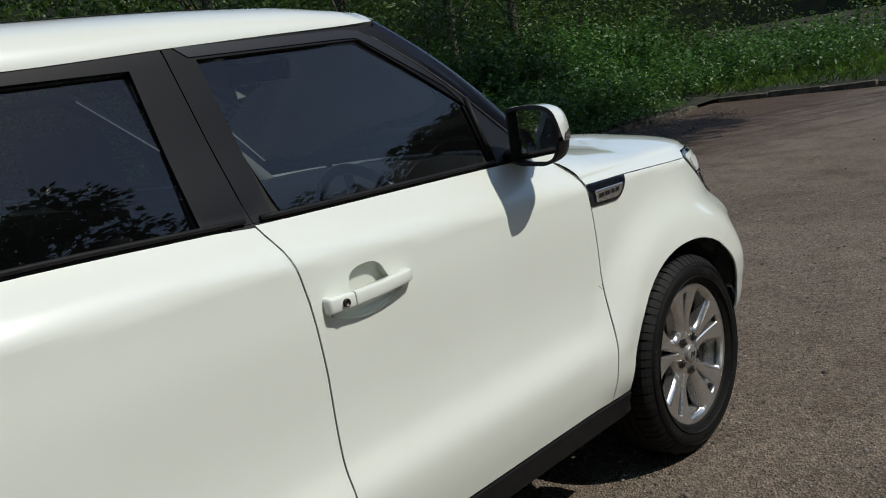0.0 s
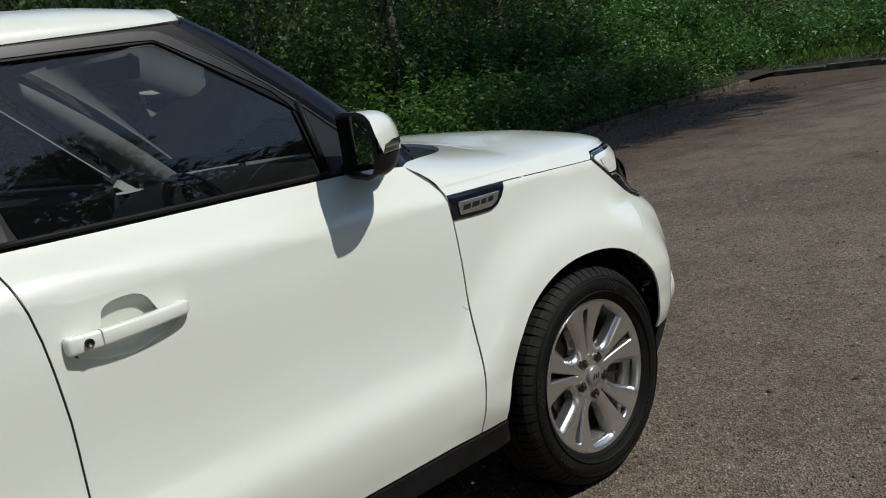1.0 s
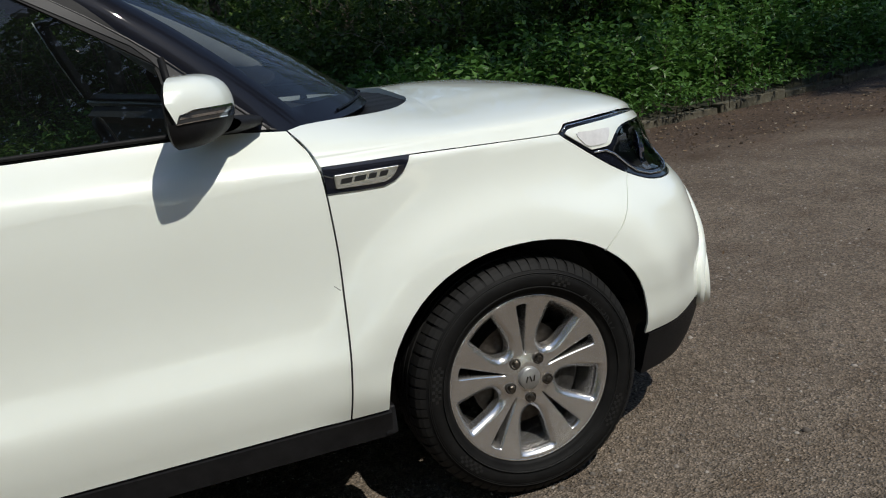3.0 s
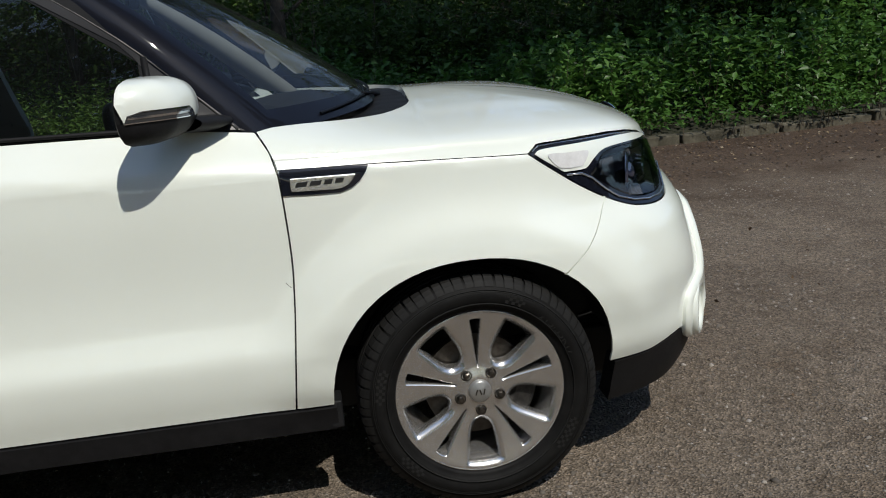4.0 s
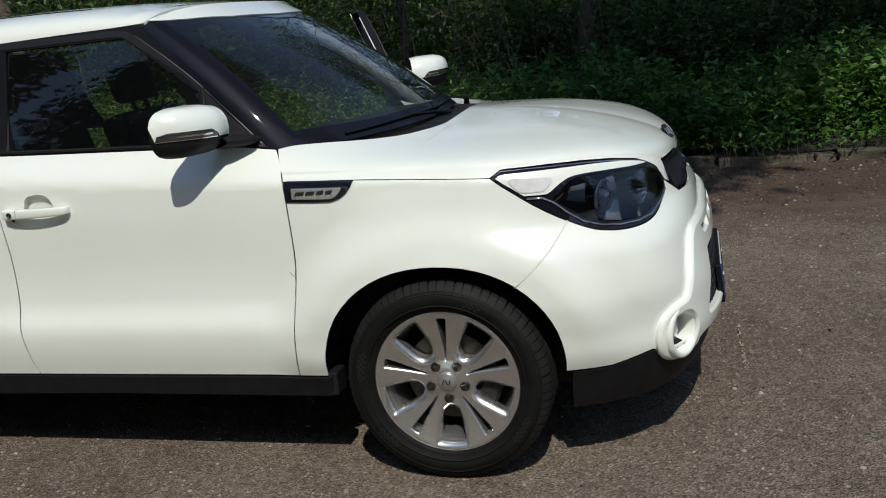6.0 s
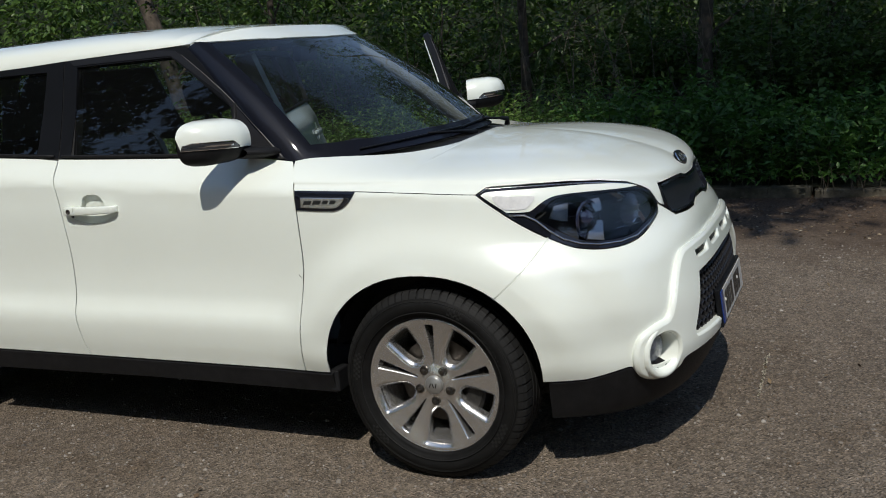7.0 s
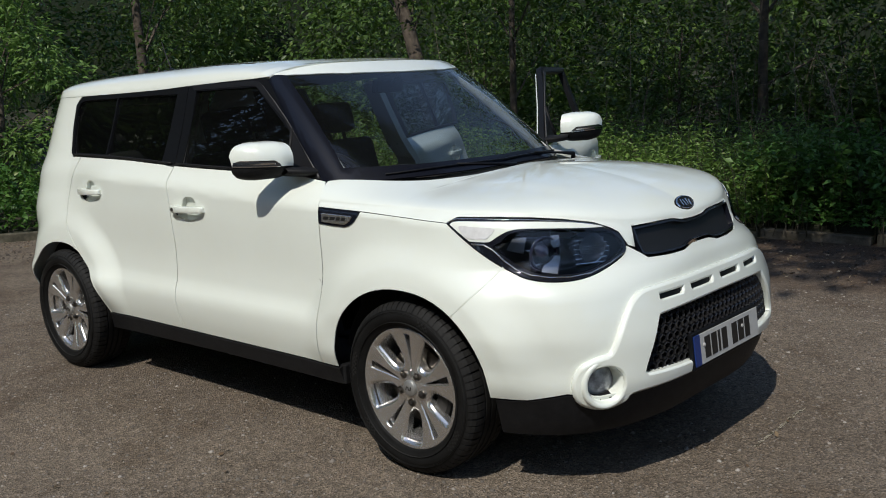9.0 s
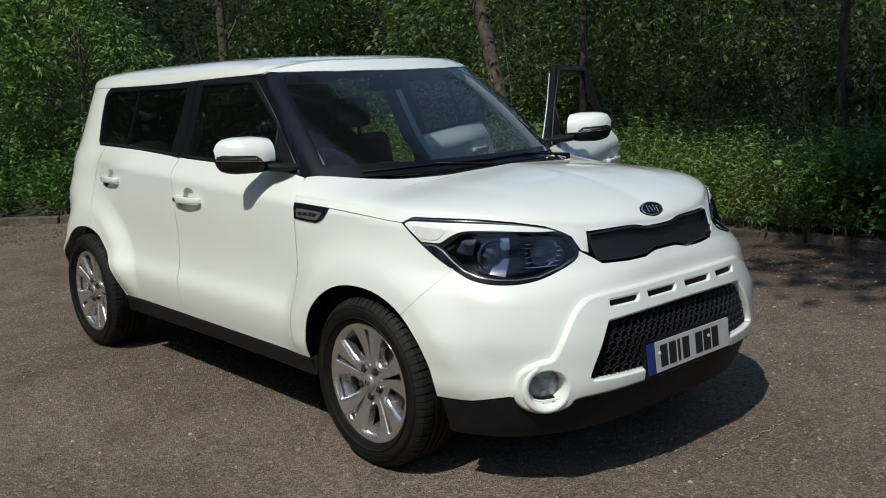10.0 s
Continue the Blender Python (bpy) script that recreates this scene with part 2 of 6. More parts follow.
# ---- the car's surface ----
QC = 0.85 * math.pi / 2          # chart value at the middle of the nose
QR = -2.60                       # where the rear corner begins
flank_at = curve([(0.18, 0.80), (0.27, 0.832), (0.345, 0.848), (0.43, 0.868), (0.51, 0.876), (0.545, 0.868), (0.59, 0.852), (0.70, 0.846),
                  (0.90, 0.851), (0.98, 0.848), (1.15, 0.845)])
glass_at = curve([(1.00, 0.802), (1.11, 0.775), (1.29, 0.700), (1.46, 0.637), (1.50, 0.622), (1.56, 0.58)])
crease_at = curve([(-2.8, 1.072), (-2.1, 1.064), (-1.57, 1.046), (-1.14, 1.020), (-0.70, 0.998), (-0.3, 0.985)])
belt = curve([(-2.7, 1.150), (-2.1, 1.142), (-1.5, 1.117), (-0.9, 1.100), (-0.65, 1.091), (-0.52, 1.077), (-0.45, 1.068)])
nose_at = curve([(0.15, 0.70), (0.25, 0.78), (0.34, 0.815), (0.42, 0.83), (0.52, 0.825), (0.62, 0.80), (0.70, 0.775), (0.76, 0.758),
                 (0.80, 0.738), (0.835, 0.722), (0.90, 0.698), (0.955, 0.655), (1.00, 0.59)])
tail_at = curve([(0.20, 0.55), (0.35, 0.66), (0.55, 0.69), (0.80, 0.67), (1.00, 0.665), (1.20, 0.62), (1.40, 0.57), (1.50, 0.53), (1.56, 0.50)])


def flare(x, z):
    """How far the wings stand out round the wheel arches."""
    f = 0.0
    for wx, amount in ((0.0, 0.042), (-2.57, 0.048)):
        d = math.hypot(x - wx, z - 0.335)
        f += amount * step(0.61, 0.44, d) * (1 - step(0.66, 0.96, z)) * step(0.28, 0.54, z)
    return f


def raw_width(x, z):
    """Half the car's width without wings: flank, shoulder above the crease, and the glasshouse that leans in."""
    c, b = crease_at(x), belt(x)
    if z <= c:
        return flank_at(z)
    pinch = 0.040 * max(0.0, min(1.0, (x + 2.0) / 1.5)) ** 2
    if z >= b:
        return glass_at(z) - pinch * (1 - step(1.12, 1.42, z))
    k = (z - c) / (b - c)
    return flank_at(c) * (1 - k) + (glass_at(b) - pinch) * k


def half_width(x, z):
    w = sum(raw_width(x, z + d) for d in (-0.026, -0.013, 0, 0.013, 0.026)) / 5
    w -= 0.03 * step(-0.75, 0.15, x) * step(0.70, 0.98, z)
    w -= 0.012 * step(-1.7, -2.7, x) * step(1.05, 1.5, z)
    k = step(-2.05, -2.68, x) * step(0.74, 0.98, z)
    w += ((0.85 - 0.30 * (z - 0.8)) - w) * 0.8 * k
    if x > -0.6:
        w -= (w - 0.848) * step(-0.62, -0.36, x) * step(0.34, 0.48, z) * (1 - step(0.52, 0.66, z))
    return w


def skin(q, z):
    """The body's side and nose: q runs along the right side (metres from the front axle), round the nose and back along the left."""
    side = -1
    if q > QC:
        q, side = 2 * QC - q, 1
    if q > 0:
        a = q / 0.85
        w, n = half_width(0.0, z), 3.15 - 0.62 * step(0.70, 0.81, z)
        s, c = max(1e-6, math.sin(a)), max(1e-6, math.cos(a))
        r = ((s / nose_at(z)) ** n + (c / w) ** n) ** (-1 / n)
        x, y = r * s, r * c
        f = flare(x, z) + 0.026 * math.exp(-((z - 0.62) / 0.16) ** 2 - ((q - 0.52) / 0.22) ** 2)
        return Vector((x + f * s, side * (y + f * c), z))
    if q < QR:
        a = (QR - q) / 0.85
        w, n = half_width(QR, z), 3.6
        s, c = math.sin(a), math.cos(a)
        r = (abs(s / tail_at(z)) ** n + abs(c / w) ** n) ** (-1 / n)
        x, y = QR - r * s, r * c
        f = flare(x, z)
        return Vector((x, side * (y + f * max(0, c)), z))
    return Vector((q, side * (half_width(q, z) + flare(q, z)), z))


def at_q(x, y):
    return x if x < 0 else 0.85 * math.atan2(x, abs(y))


hood_top = curve([(-0.55, 1.262), (-0.50, 1.244), (-0.25, 1.130), (-0.13, 1.096), (-0.06, 1.082), (0.0, 1.078), (0.1, 1.078)])
wing_top = curve([(-0.50, 0.985), (-0.24, 0.976), (-0.05, 0.966), (0.188, 0.955)])


# height at which the bonnet's dome ends over the wings, the lamps and the nose
hood_edge = curve([(-0.55, 1.006), (-0.24, 0.998), (0.0, 0.992), (0.188, 0.987), (0.32, 0.984), (0.45, 0.976), (0.60, 0.963), (0.77, 0.939), (0.90, 0.920), (1.05, 0.909), (1.20, 0.904), (1.36, 0.892)])


def hood_powers(q):
    k = step(0.1, 1.2, q)
    return 1.305 + 0.33 * k, 1.794 + 0.10 * k - 0.19 * step(-0.05, -0.5, q)


def bonnet(q, p):
    """The bonnet: p from 1 at the rim to 0 on the middle line."""
    side = -1
    if q > QC:
        q, side = 2 * QC - q, 1
    rim = skin(q, hood_edge(q))
    e = rim.z
    p = max(0.0, p)
    m, g = hood_powers(q)
    f = max(0.0, 1 - min(1, p) ** m) ** (1 / g)
    if q <= 0:
        x, y, top = q, p * abs(rim.y), hood_top(q)
    else:
        x, y, top = p * rim.x, p * abs(rim.y), hood_top(0)
    z = e + (top - e) * f
    # a raised middle with soft shoulders
    z += 0.0035 * (1 - step(0.42, 0.54, abs(y) + 0.16 * max(0, x))) * (1 - step(0.30, 0.60, x))
    return Vector((x, side * y, z))


def screen(s, t):
    """The windscreen: s across from -1 on the right, t from the base up."""
    b = Vector((-0.165 - 0.350 * abs(s) ** 2.8, 0.748 * s, 1.090 - 0.018 * s * s))
    u = Vector((-0.88 - 0.10 * abs(s) ** 2.4, 0.622 * s, 1.548 - 0.045 * abs(s) ** 4))
    p = b.lerp(u, t)
    k = 4 * t * (1 - t)
    return p + Vector((0.012, 0.012 * s, 0.022)) * k


roof_line = curve([(-3.15, 1.530), (-2.8, 1.566), (-2.2, 1.586), (-1.6, 1.592), (-1.2, 1.583), (-0.88, 1.551)])
rail_line = curve([(-3.15, 1.464), (-2.6, 1.468), (-1.9, 1.4765), (-1.55, 1.489), (-1.3, 1.4955), (-1.0, 1.501), (-0.88, 1.506)])


def roof(x, s):
    """The roof: x along, s across from -1 to 1."""
    e = rail_line(x)
    w = half_width(x, e) + 0.002
    if x < QR:
        w *= max(0.0, 1 - min(1, (QR - x) / tail_at(e)) ** 3.6) ** (1 / 3.6)
    a = min(1.0, abs(s))
    f = (1 - a ** 4.4) ** (1 / 2.5)
    z = e + (roof_line(x) - e) * f
    z += (e + (roof_line(x) + 0.004 * (1 - a ** 6) - e) * (1 - a ** 7) - z) * step(-0.97, -0.885, x)
    return Vector((x - 0.10 * a ** 2.4 * step(-1.5, -0.88, x), s * w, z))


# outlines shared by neighbouring panels
front_cut = curve([(0.34, -0.494), (0.51, -0.476), (0.64, -0.463), (0.76, -0.456), (0.90, -0.460), (0.985, -0.466), (1.03, -0.482), (1.07, -0.508), (1.09, -0.524)])
middle_cut = curve([(0.34, -1.487), (0.43, -1.504), (0.55, -1.512), (0.65, -1.509), (0.76, -1.507), (0.88, -1.515), (0.97, -1.525), (1.04, -1.541), (1.12, -1.566)])
rear_cut = curve([(0.34, -2.165), (0.45, -2.185), (0.56, -2.245), (0.68, -2.40), (0.80, -2.515), (0.95, -2.555), (1.15, -2.50)])


def cut(line, z0, z1, n=14):
    return [(line(z0 + (z1 - z0) * i / n), z0 + (z1 - z0) * i / n) for i in range(n + 1)]


def belt_run(x0, x1, dz=0.0, n=10):
    return [(x0 + (x1 - x0) * i / n, belt(x0 + (x1 - x0) * i / n) + dz) for i in range(n + 1)]


def arch(wx, a0, a1, n=22, grow=0.0):
    """The wheel opening's edge, from one angle to another, in degrees from straight ahead."""
    out = []
    for i in range(n + 1):
        a = radians(a0 + (a1 - a0) * i / n)
        c, s = math.cos(a), math.sin(a)
        k = (abs(c) ** 2.2 + abs(s) ** 2.2) ** (-1 / 2.2)
        x, z = wx + (0.391 + grow) * k * c, (0.335 if wx > -1 else 0.324) + (0.371 + grow) * k * s
        out.append((at_q(x, 0.88), z))
    return out


def cup(cx, cz):
    """The outline of the hollow behind a door handle."""
    return spline([(cx - 0.112, cz - 0.004), (cx - 0.060, cz + 0.006), (cx - 0.046, cz + 0.020), (cx - 0.040, cz + 0.042), (cx - 0.018, cz + 0.054), (cx + 0.026, cz + 0.055),
                   (cx + 0.050, cz + 0.042), (cx + 0.062, cz + 0.020), (cx + 0.075, cz + 0.008), (cx + 0.122, cz - 0.002), (cx + 0.100, cz - 0.020), (cx + 0.050, cz - 0.040), (cx, cz - 0.050),
                   (cx - 0.055, cz - 0.045), (cx - 0.105, cz - 0.028)], 3, True)


def mirrored(poly):
    return [(2 * QC - q, z) for q, z in poly]


car = tagged(new("car"), "white five-door hatchback parked on asphalt with its far doors open", "car")

# headlamp outline on the nose, from the pointed rear tip along the top and back underneath
LAMP = spline([(0.188, 0.953), (0.188, 0.953), (0.224, 0.972), (0.224, 0.972), (0.38, 0.970), (0.50, 0.965), (0.614, 0.954), (0.735, 0.934), (0.80, 0.911), (0.842, 0.888), (0.862, 0.848), (0.842, 0.818),
               (0.76, 0.786), (0.68, 0.766), (0.60, 0.760), (0.52, 0.766), (0.45, 0.786), (0.33, 0.852), (0.188, 0.953)], 5)[:-1]
LAMP_TOP = [p for p in LAMP[:LAMP.index(min(LAMP, key=lambda p: abs(p[0] - 0.862) + abs(p[1] - 0.848))) + 1]]
LAMP_LOW = LAMP[len(LAMP_TOP) - 1:] + [(0.188, 0.953)]

BUMP_TOP = min(LAMP_LOW, key=lambda p: abs(p[0] - 0.415))
lamp_front = LAMP_LOW[:LAMP_LOW.index(BUMP_TOP) + 1]
lamp_back = LAMP_LOW[LAMP_LOW.index(BUMP_TOP):]

GRILLE = spline([(0.905, 0.903), (0.905, 0.903), (1.05, 0.905), (1.17, 0.903), (1.24, 0.891), (QC, 0.889), (2 * QC - 1.24, 0.891), (2 * QC - 1.17, 0.903), (2 * QC - 1.05, 0.905),
                 (2 * QC - 0.905, 0.903), (2 * QC - 0.905, 0.903), (2 * QC - 0.925, 0.825), (2 * QC - 0.955, 0.803), (2 * QC - 1.08, 0.797), (2 * QC - 1.19, 0.798), (2 * QC - 1.26, 0.812),
                 (QC, 0.813), (1.26, 0.812), (1.19, 0.798), (1.08, 0.797), (0.955, 0.803), (0.925, 0.825), (0.905, 0.903)], 4)[:-1]


def side_panels(flip):
    """All panels of one side; flip puts them on the left."""
    f = mirrored if flip else (lambda p: p)
    made = {}
    fd = cut(front_cut, 0.347, 1.075) + belt_run(-0.52, -1.566)[1:] + cut(middle_cut, 1.115, 0.349)
    rd = cut(middle_cut, 0.349, 1.115) + belt_run(-1.566, -2.50)[1:] + cut(rear_cut, 1.148, 0.349)
    deep = 0.035 if flip else 0.024
    made["front"] = patch("front_door", skin, f(fd), PAINT, car, holes=[f(cup(-1.362, 0.930))], lip=deep, size=0.018)
    made["rear"] = patch("rear_door", skin, f(rd), PAINT, car, holes=[f(cup(-2.285, 0.975))], lip=deep, size=0.018)
    fender = arch(0.0, 52.5, 177, 20)
    fender += [(-0.392, 0.347)] + cut(front_cut, 0.347, 0.985)
    fender += [(-0.24, 0.976), (-0.05, 0.966), (0.188, 0.955)] + lamp_back[::-1][1:]
    made["fender"] = patch("front_wing", skin, f(fender), PAINT, car, lip=0.004, size=0.02)
    quarter = cut(rear_cut, 0.349, 1.148)[::-1] + [(-2.165, 0.345)] + arch(-2.57, 3, 177, 26)
    quarter += [(-2.99, 0.40), (-3.10, 0.36), (-3.35, 0.36), (-3.42, 0.8), (-3.36, 1.2), (-3.25, 1.40), (-3.2, 1.472), (-2.9, 1.476), (-2.60, 1.477)]
    quarter += [(-2.655, 1.45), (-2.690, 1.42), (-2.675, 1.30), (-2.63, 1.17), (-2.60, 1.148)]
    made["quarter"] = patch("rear_quarter", skin, f(quarter), PAINT, car, size=0.022)
    sill = [(-0.385, 0.343), (-0.385, 0.268), (-1.2, 0.272), (-2.0, 0.262), (-2.21, 0.255), (-2.18, 0.346), (-1.4, 0.345)]
    made["sill"] = patch("sill", skin, f(sill), BLACK_PLASTIC, car, "black plastic sill cladding", proud=0.004, lip=0.03)
    return made


right = side_panels(False)
left = side_panels(True)



def build_hood():
    """The bonnet as a net: columns along the rim, rows from the rim to the rear edge or the middle."""
    bm = bmesh.new()
    edge = [(0.188, 0.9555), (0.225, 0.975), (0.38, 0.974), (0.50, 0.969), (0.614, 0.958), (0.735, 0.938), (0.80, 0.916), (0.845, 0.893), (0.866, 0.850), (0.9035, 0.837), (0.9055, 0.908),
            (1.05, 0.908), (1.17, 0.906), (1.24, 0.894), (QC, 0.892)]
    us = [-0.512 + 0.462 * (i / 34) for i in range(35)] + [-0.05 + 0.238 * i / 9 for i in range(1, 9)] + [0.188 + 0.002 * 0] \
        + [0.188 + (0.872 - 0.188) * i / 40 for i in range(1, 41)] + [0.885, 0.9035, 0.9055] + [0.9055 + (QC - 0.9055) * i / 20 for i in range(1, 21)]
    us = us + [2 * QC - u for u in us[-2::-1]]
    rows = 30
    grid = []
    for u in us:
        h = u if u <= QC else 2 * QC - u
        p1, z = 0.0, wing_top(h)
        if h > 0.188:
            i = max(i for i in range(len(edge) - 1) if edge[i][0] <= h + 1e-9)
            (a, za), (b, zb) = edge[i], edge[i + 1]
            z = za + (zb - za) * (h - a) / (b - a)
            z = min(z, hood_edge(h))
        if h < -0.05:
            p1 = min(0.995, 0.761 * (max(0.0, -0.05 - h) / 0.540) ** (1 / 4.08) / abs(skin(h, hood_edge(h)).y))
        low = [skin(u, z + (hood_edge(h) - z) * j / 3) for j in range(3)]
        grid.append([bm.verts.new(p) for p in low] + [bm.verts.new(bonnet(u, p1 + (1 - p1) * (1 - (j / rows) ** 1.8))) for j in range(rows + 1)])
    for a, b in zip(grid, grid[1:]):
        for j in range(rows + 3):
            bm.faces.new([a[j], b[j], b[j + 1], a[j + 1]])
    for col in grid:
        for v in col:
            if v.co.x < -0.36:
                v.co.x = -0.36 + (v.co.x + 0.36) * (front_cut(v.co.z) + 0.3618) / (-0.512 + 0.36)
    # turned-in rim, and the rolled rear edge
    low = [bm.verts.new(col[0].co + Vector((-0.010 * (1 if col[0].co.x > 0.3 else 0), -0.010 * (1 if col[0].co.y > 0 else -1), -0.001))) for col in grid]
    back = [bm.verts.new(col[-1].co + Vector((-0.004, 0, -0.022))) for col in grid]
    n = len(us)
    for i in range(n - 1):
        bm.faces.new([grid[i][0], low[i], low[i + 1], grid[i + 1][0]])
        if us[i] < -0.05 and us[i + 1] <= -0.0499 or us[i] >= 2 * QC + 0.0499:
            bm.faces.new([grid[i + 1][-1], back[i + 1], back[i], grid[i][-1]])
    bmesh.ops.remove_doubles(bm, verts=bm.verts, dist=0.0004)
    bmesh.ops.delete(bm, geom=[v for v in bm.verts if not v.link_faces], context="VERTS")
    bmesh.ops.recalc_face_normals(bm, faces=bm.faces)
    ob = part("bonnet", bm, PAINT, car, smooth=True)
    ob.data.set_sharp_from_angle(angle=radians(40))
    return ob


hood = build_hood()


def nose_disc(cx, cy, cz, rx, rz, normal, mat, name, parent, depth, ring=0.0):
    """A raised oval, or an oval ring, turned to face along normal."""
    bm = bmesh.new()
    n = Vector(normal).normalized()
    m = Matrix.Translation((cx, cy, cz)) @ n.to_track_quat("Z", "Y").to_matrix().to_4x4()
    seg = 40
    profile = [(1.0, 0.0), (1.0, depth * 0.7), (0.94, depth)] + ([(1 - ring, depth), (1 - ring - 0.03, 0.0)] if ring else [(0.0, depth)])
    rows = [[bm.verts.new(m @ Vector((rx * r * math.cos(2 * math.pi * i / seg), rz * r * math.sin(2 * math.pi * i / seg), h))) for i in range(seg)] for r, h in profile]
    for a, b in zip(rows, rows[1:]):
        for i in range(seg):
            bm.faces.new([a[i], a[(i + 1) % seg], b[(i + 1) % seg], b[i]])
    bmesh.ops.remove_doubles(bm, verts=bm.verts, dist=1e-5)
    ob = part(name, bm, mat, parent, smooth=True)
    ob.data.set_sharp_from_angle(angle=radians(35))
    return ob


emblem = nose_disc(0.6690, 0, 0.9425, 0.066, 0.031, (0.80, 0, 0.60), SATIN_BLACK, "emblem", hood, 0.006)
nose_disc(0.6705, 0, 0.9440, 0.063, 0.0285, (0.80, 0, 0.60), CHROME, "emblem_rim", hood, 0.0065, 0.10)
slope = Matrix.Translation((0.6750, 0, 0.9480)) @ Vector((0.80, 0, 0.60)).to_track_quat("Z", "Y").to_matrix().to_4x4()
for x, tilt in ((-0.030, 0), (-0.012, 12), (0.008, 0), (0.026, -14)):
    bm = bmesh.new()
    box(bm, (x - 0.0035, -0.014, 0), (x + 0.0035, 0.014, 0.003), 0.0008, slope @ pose(0, 0, 0, 0, 0, tilt))
    part("emblem_bar", bm, CHROME, hood)

def pillar_round(s, t):
    """The windscreen's plane, rolling over at the pillars towards the doors."""
    k = max(0.0, (abs(s) - 0.925) / 0.075)
    over = max(0.0, abs(s) - 1.0) / 0.05
    c = max(-1.0, min(1.0, s))
    return screen(c, t) - Vector((0.006, 0.0, 0.012)) * min(1, k) ** 2 + Vector((0.004, 0.002 * c, 0.006)) * step(0.90, 0.95, abs(s)) + Vector((-0.030, -0.004 * c, -0.022)) * over


# windscreen, its black border and pillars, cowl and wipers
PANE = dense([(-0.915, 0.085), (-0.6, 0.062), (0, 0.052), (0.6, 0.062), (0.915, 0.085), (0.90, 0.955), (0, 0.965), (-0.90, 0.955)], 0.1)
windscreen = patch("windscreen", screen, PANE, SCREEN_GLASS, car, "tinted windscreen", size=0.05, lip=0, gap=0.0)
windscreen.visible_shadow = False
patch("windscreen_surround", pillar_round, dense([(-1.0, -0.02), (1.0, -0.02), (1.05, 0.06), (1.05, 1), (-1.05, 1), (-1.05, 0.06)], 0.05), PILLAR_BLACK, car, "glossy black windscreen border and pillars",
      holes=[PANE], size=0.05, gap=0.0)


def cowl_chart(x, y):
    return Vector((x, y, 1.066 + 0.0012 * math.cos(y * 60) - 0.075 * y * y))


front_run = [(-0.046 - 0.540 * abs(0.735 * k / 12 / 0.761) ** 4.08, 0.735 * k / 12) for k in range(-12, 13)]
rear_run = [(-0.24 - 0.345 * abs(k / 12) ** 2.8, 0.735 * k / 12) for k in range(12, -13, -1)]
cowl = patch("cowl", cowl_chart, front_run + rear_run, BLACK_PLASTIC, car, "black plastic cowl below the windscreen", size=0.05, lip=0.03, gap=0.0)
for y0, y1 in ((-0.60, -0.02), (-0.05, 0.50)):
    bm = bmesh.new()
    pts = []
    for i in range(13):
        s = (y0 + (y1 - y0) * i / 12) / 0.772
        pts.append(screen(s, 0.008 + 0.010 * math.sin(math.pi * i / 12)) + Vector((0.004, 0, 0.005)))
    tube(bm, pts, 0.0042, 6)
    wiper = part("wiper", bm, SATIN_BLACK, car, "black wiper blade on its arm")
    bm = bmesh.new()
    mid = pts[6]
    pivot = Vector((-0.135 - 0.2 * abs(y1 / 0.77) ** 3, y1 + 0.03, 1.075))
    tube(bm, [pivot + Vector((0, 0, -0.03)), pivot + Vector((0, 0, -0.002)), pivot.lerp(mid, 0.3) + Vector((0, 0, 0.002)), mid + Vector((0.002, 0, 0.004))], 0.010, 8, taper=[0.014, 0.011, 0.006, 0.004])
    part("wiper_arm", bm, SATIN_BLACK, wiper, smooth=True)

# roof with rounded rear corners, trim strips, aerial
ROOF = [(-0.885, -1), (-0.885, 1), (-2.5, 1), (-2.8, 1), (-3.0, 1), (-3.09, 1), (-3.125, 1), (-3.125, -1), (-3.09, -1), (-3.0, -1), (-2.8, -1), (-2.5, -1)]
HEADER = [(-0.965, 0.990), (-0.90, 0.962), (-0.78, 0.925), (-0.5, 0.882), (0, 0.868), (0.5, 0.882), (0.78, 0.925), (0.90, 0.962), (0.965, 0.990), (0.975, 1.006), (0.5, 1.012), (0, 1.012), (-0.5, 1.012), (-0.975, 1.006)]
patch("roof_header", pillar_round, dense(HEADER, 0.05), PAINT, car, "white front edge of the roof", size=0.05, gap=0.0, proud=0.004, lip=0.004)
roof_panel = patch("roof", roof, dense(tidy(ROOF), 0.025), PAINT, car, size=0.025, gap=0.0, lip=0.02)
for s in (-0.76, 0.76):
    patch("roof_strip", roof, dense([(-2.70, s - 0.012), (-1.25, s - 0.012), (-1.25, s + 0.012), (-2.70, s + 0.012)], 0.05), SATIN_BLACK, roof_panel, "black roof strip", size=0.06, lip=0.004, proud=0.002)
bm = bmesh.new()
tube(bm, [(-2.742, 0.012, 1.555), (-2.742, 0.012, 1.60), (-2.755, 0.012, 1.612)], 0.02, 10, taper=[0.03, 0.018, 0.006])
tube(bm, [(-2.745, 0.012, 1.60), (-2.82, 0.03, 1.69), (-2.885, 0.05, 1.775)], 0.004, 6, taper=[0.005, 0.004, 0.003])
part("aerial", bm, SATIN_BLACK, car, "thin black roof aerial")

# tailgate and tail lamps
RED_LENS = material("red_lens", (0.35, 0.01, 0.012), 0.12, 0.0, 1.0)
for flip in (False, True):
    o = spline([(-3.27, 1.40), (-3.36, 1.38), (-3.42, 1.10), (-3.44, 0.88), (-3.39, 0.86), (-3.34, 1.1)], 4, True)
    patch("tail_lamp", skin, mirrored(o) if flip else o, RED_LENS, car, "tall red tail lamp", proud=0.006)


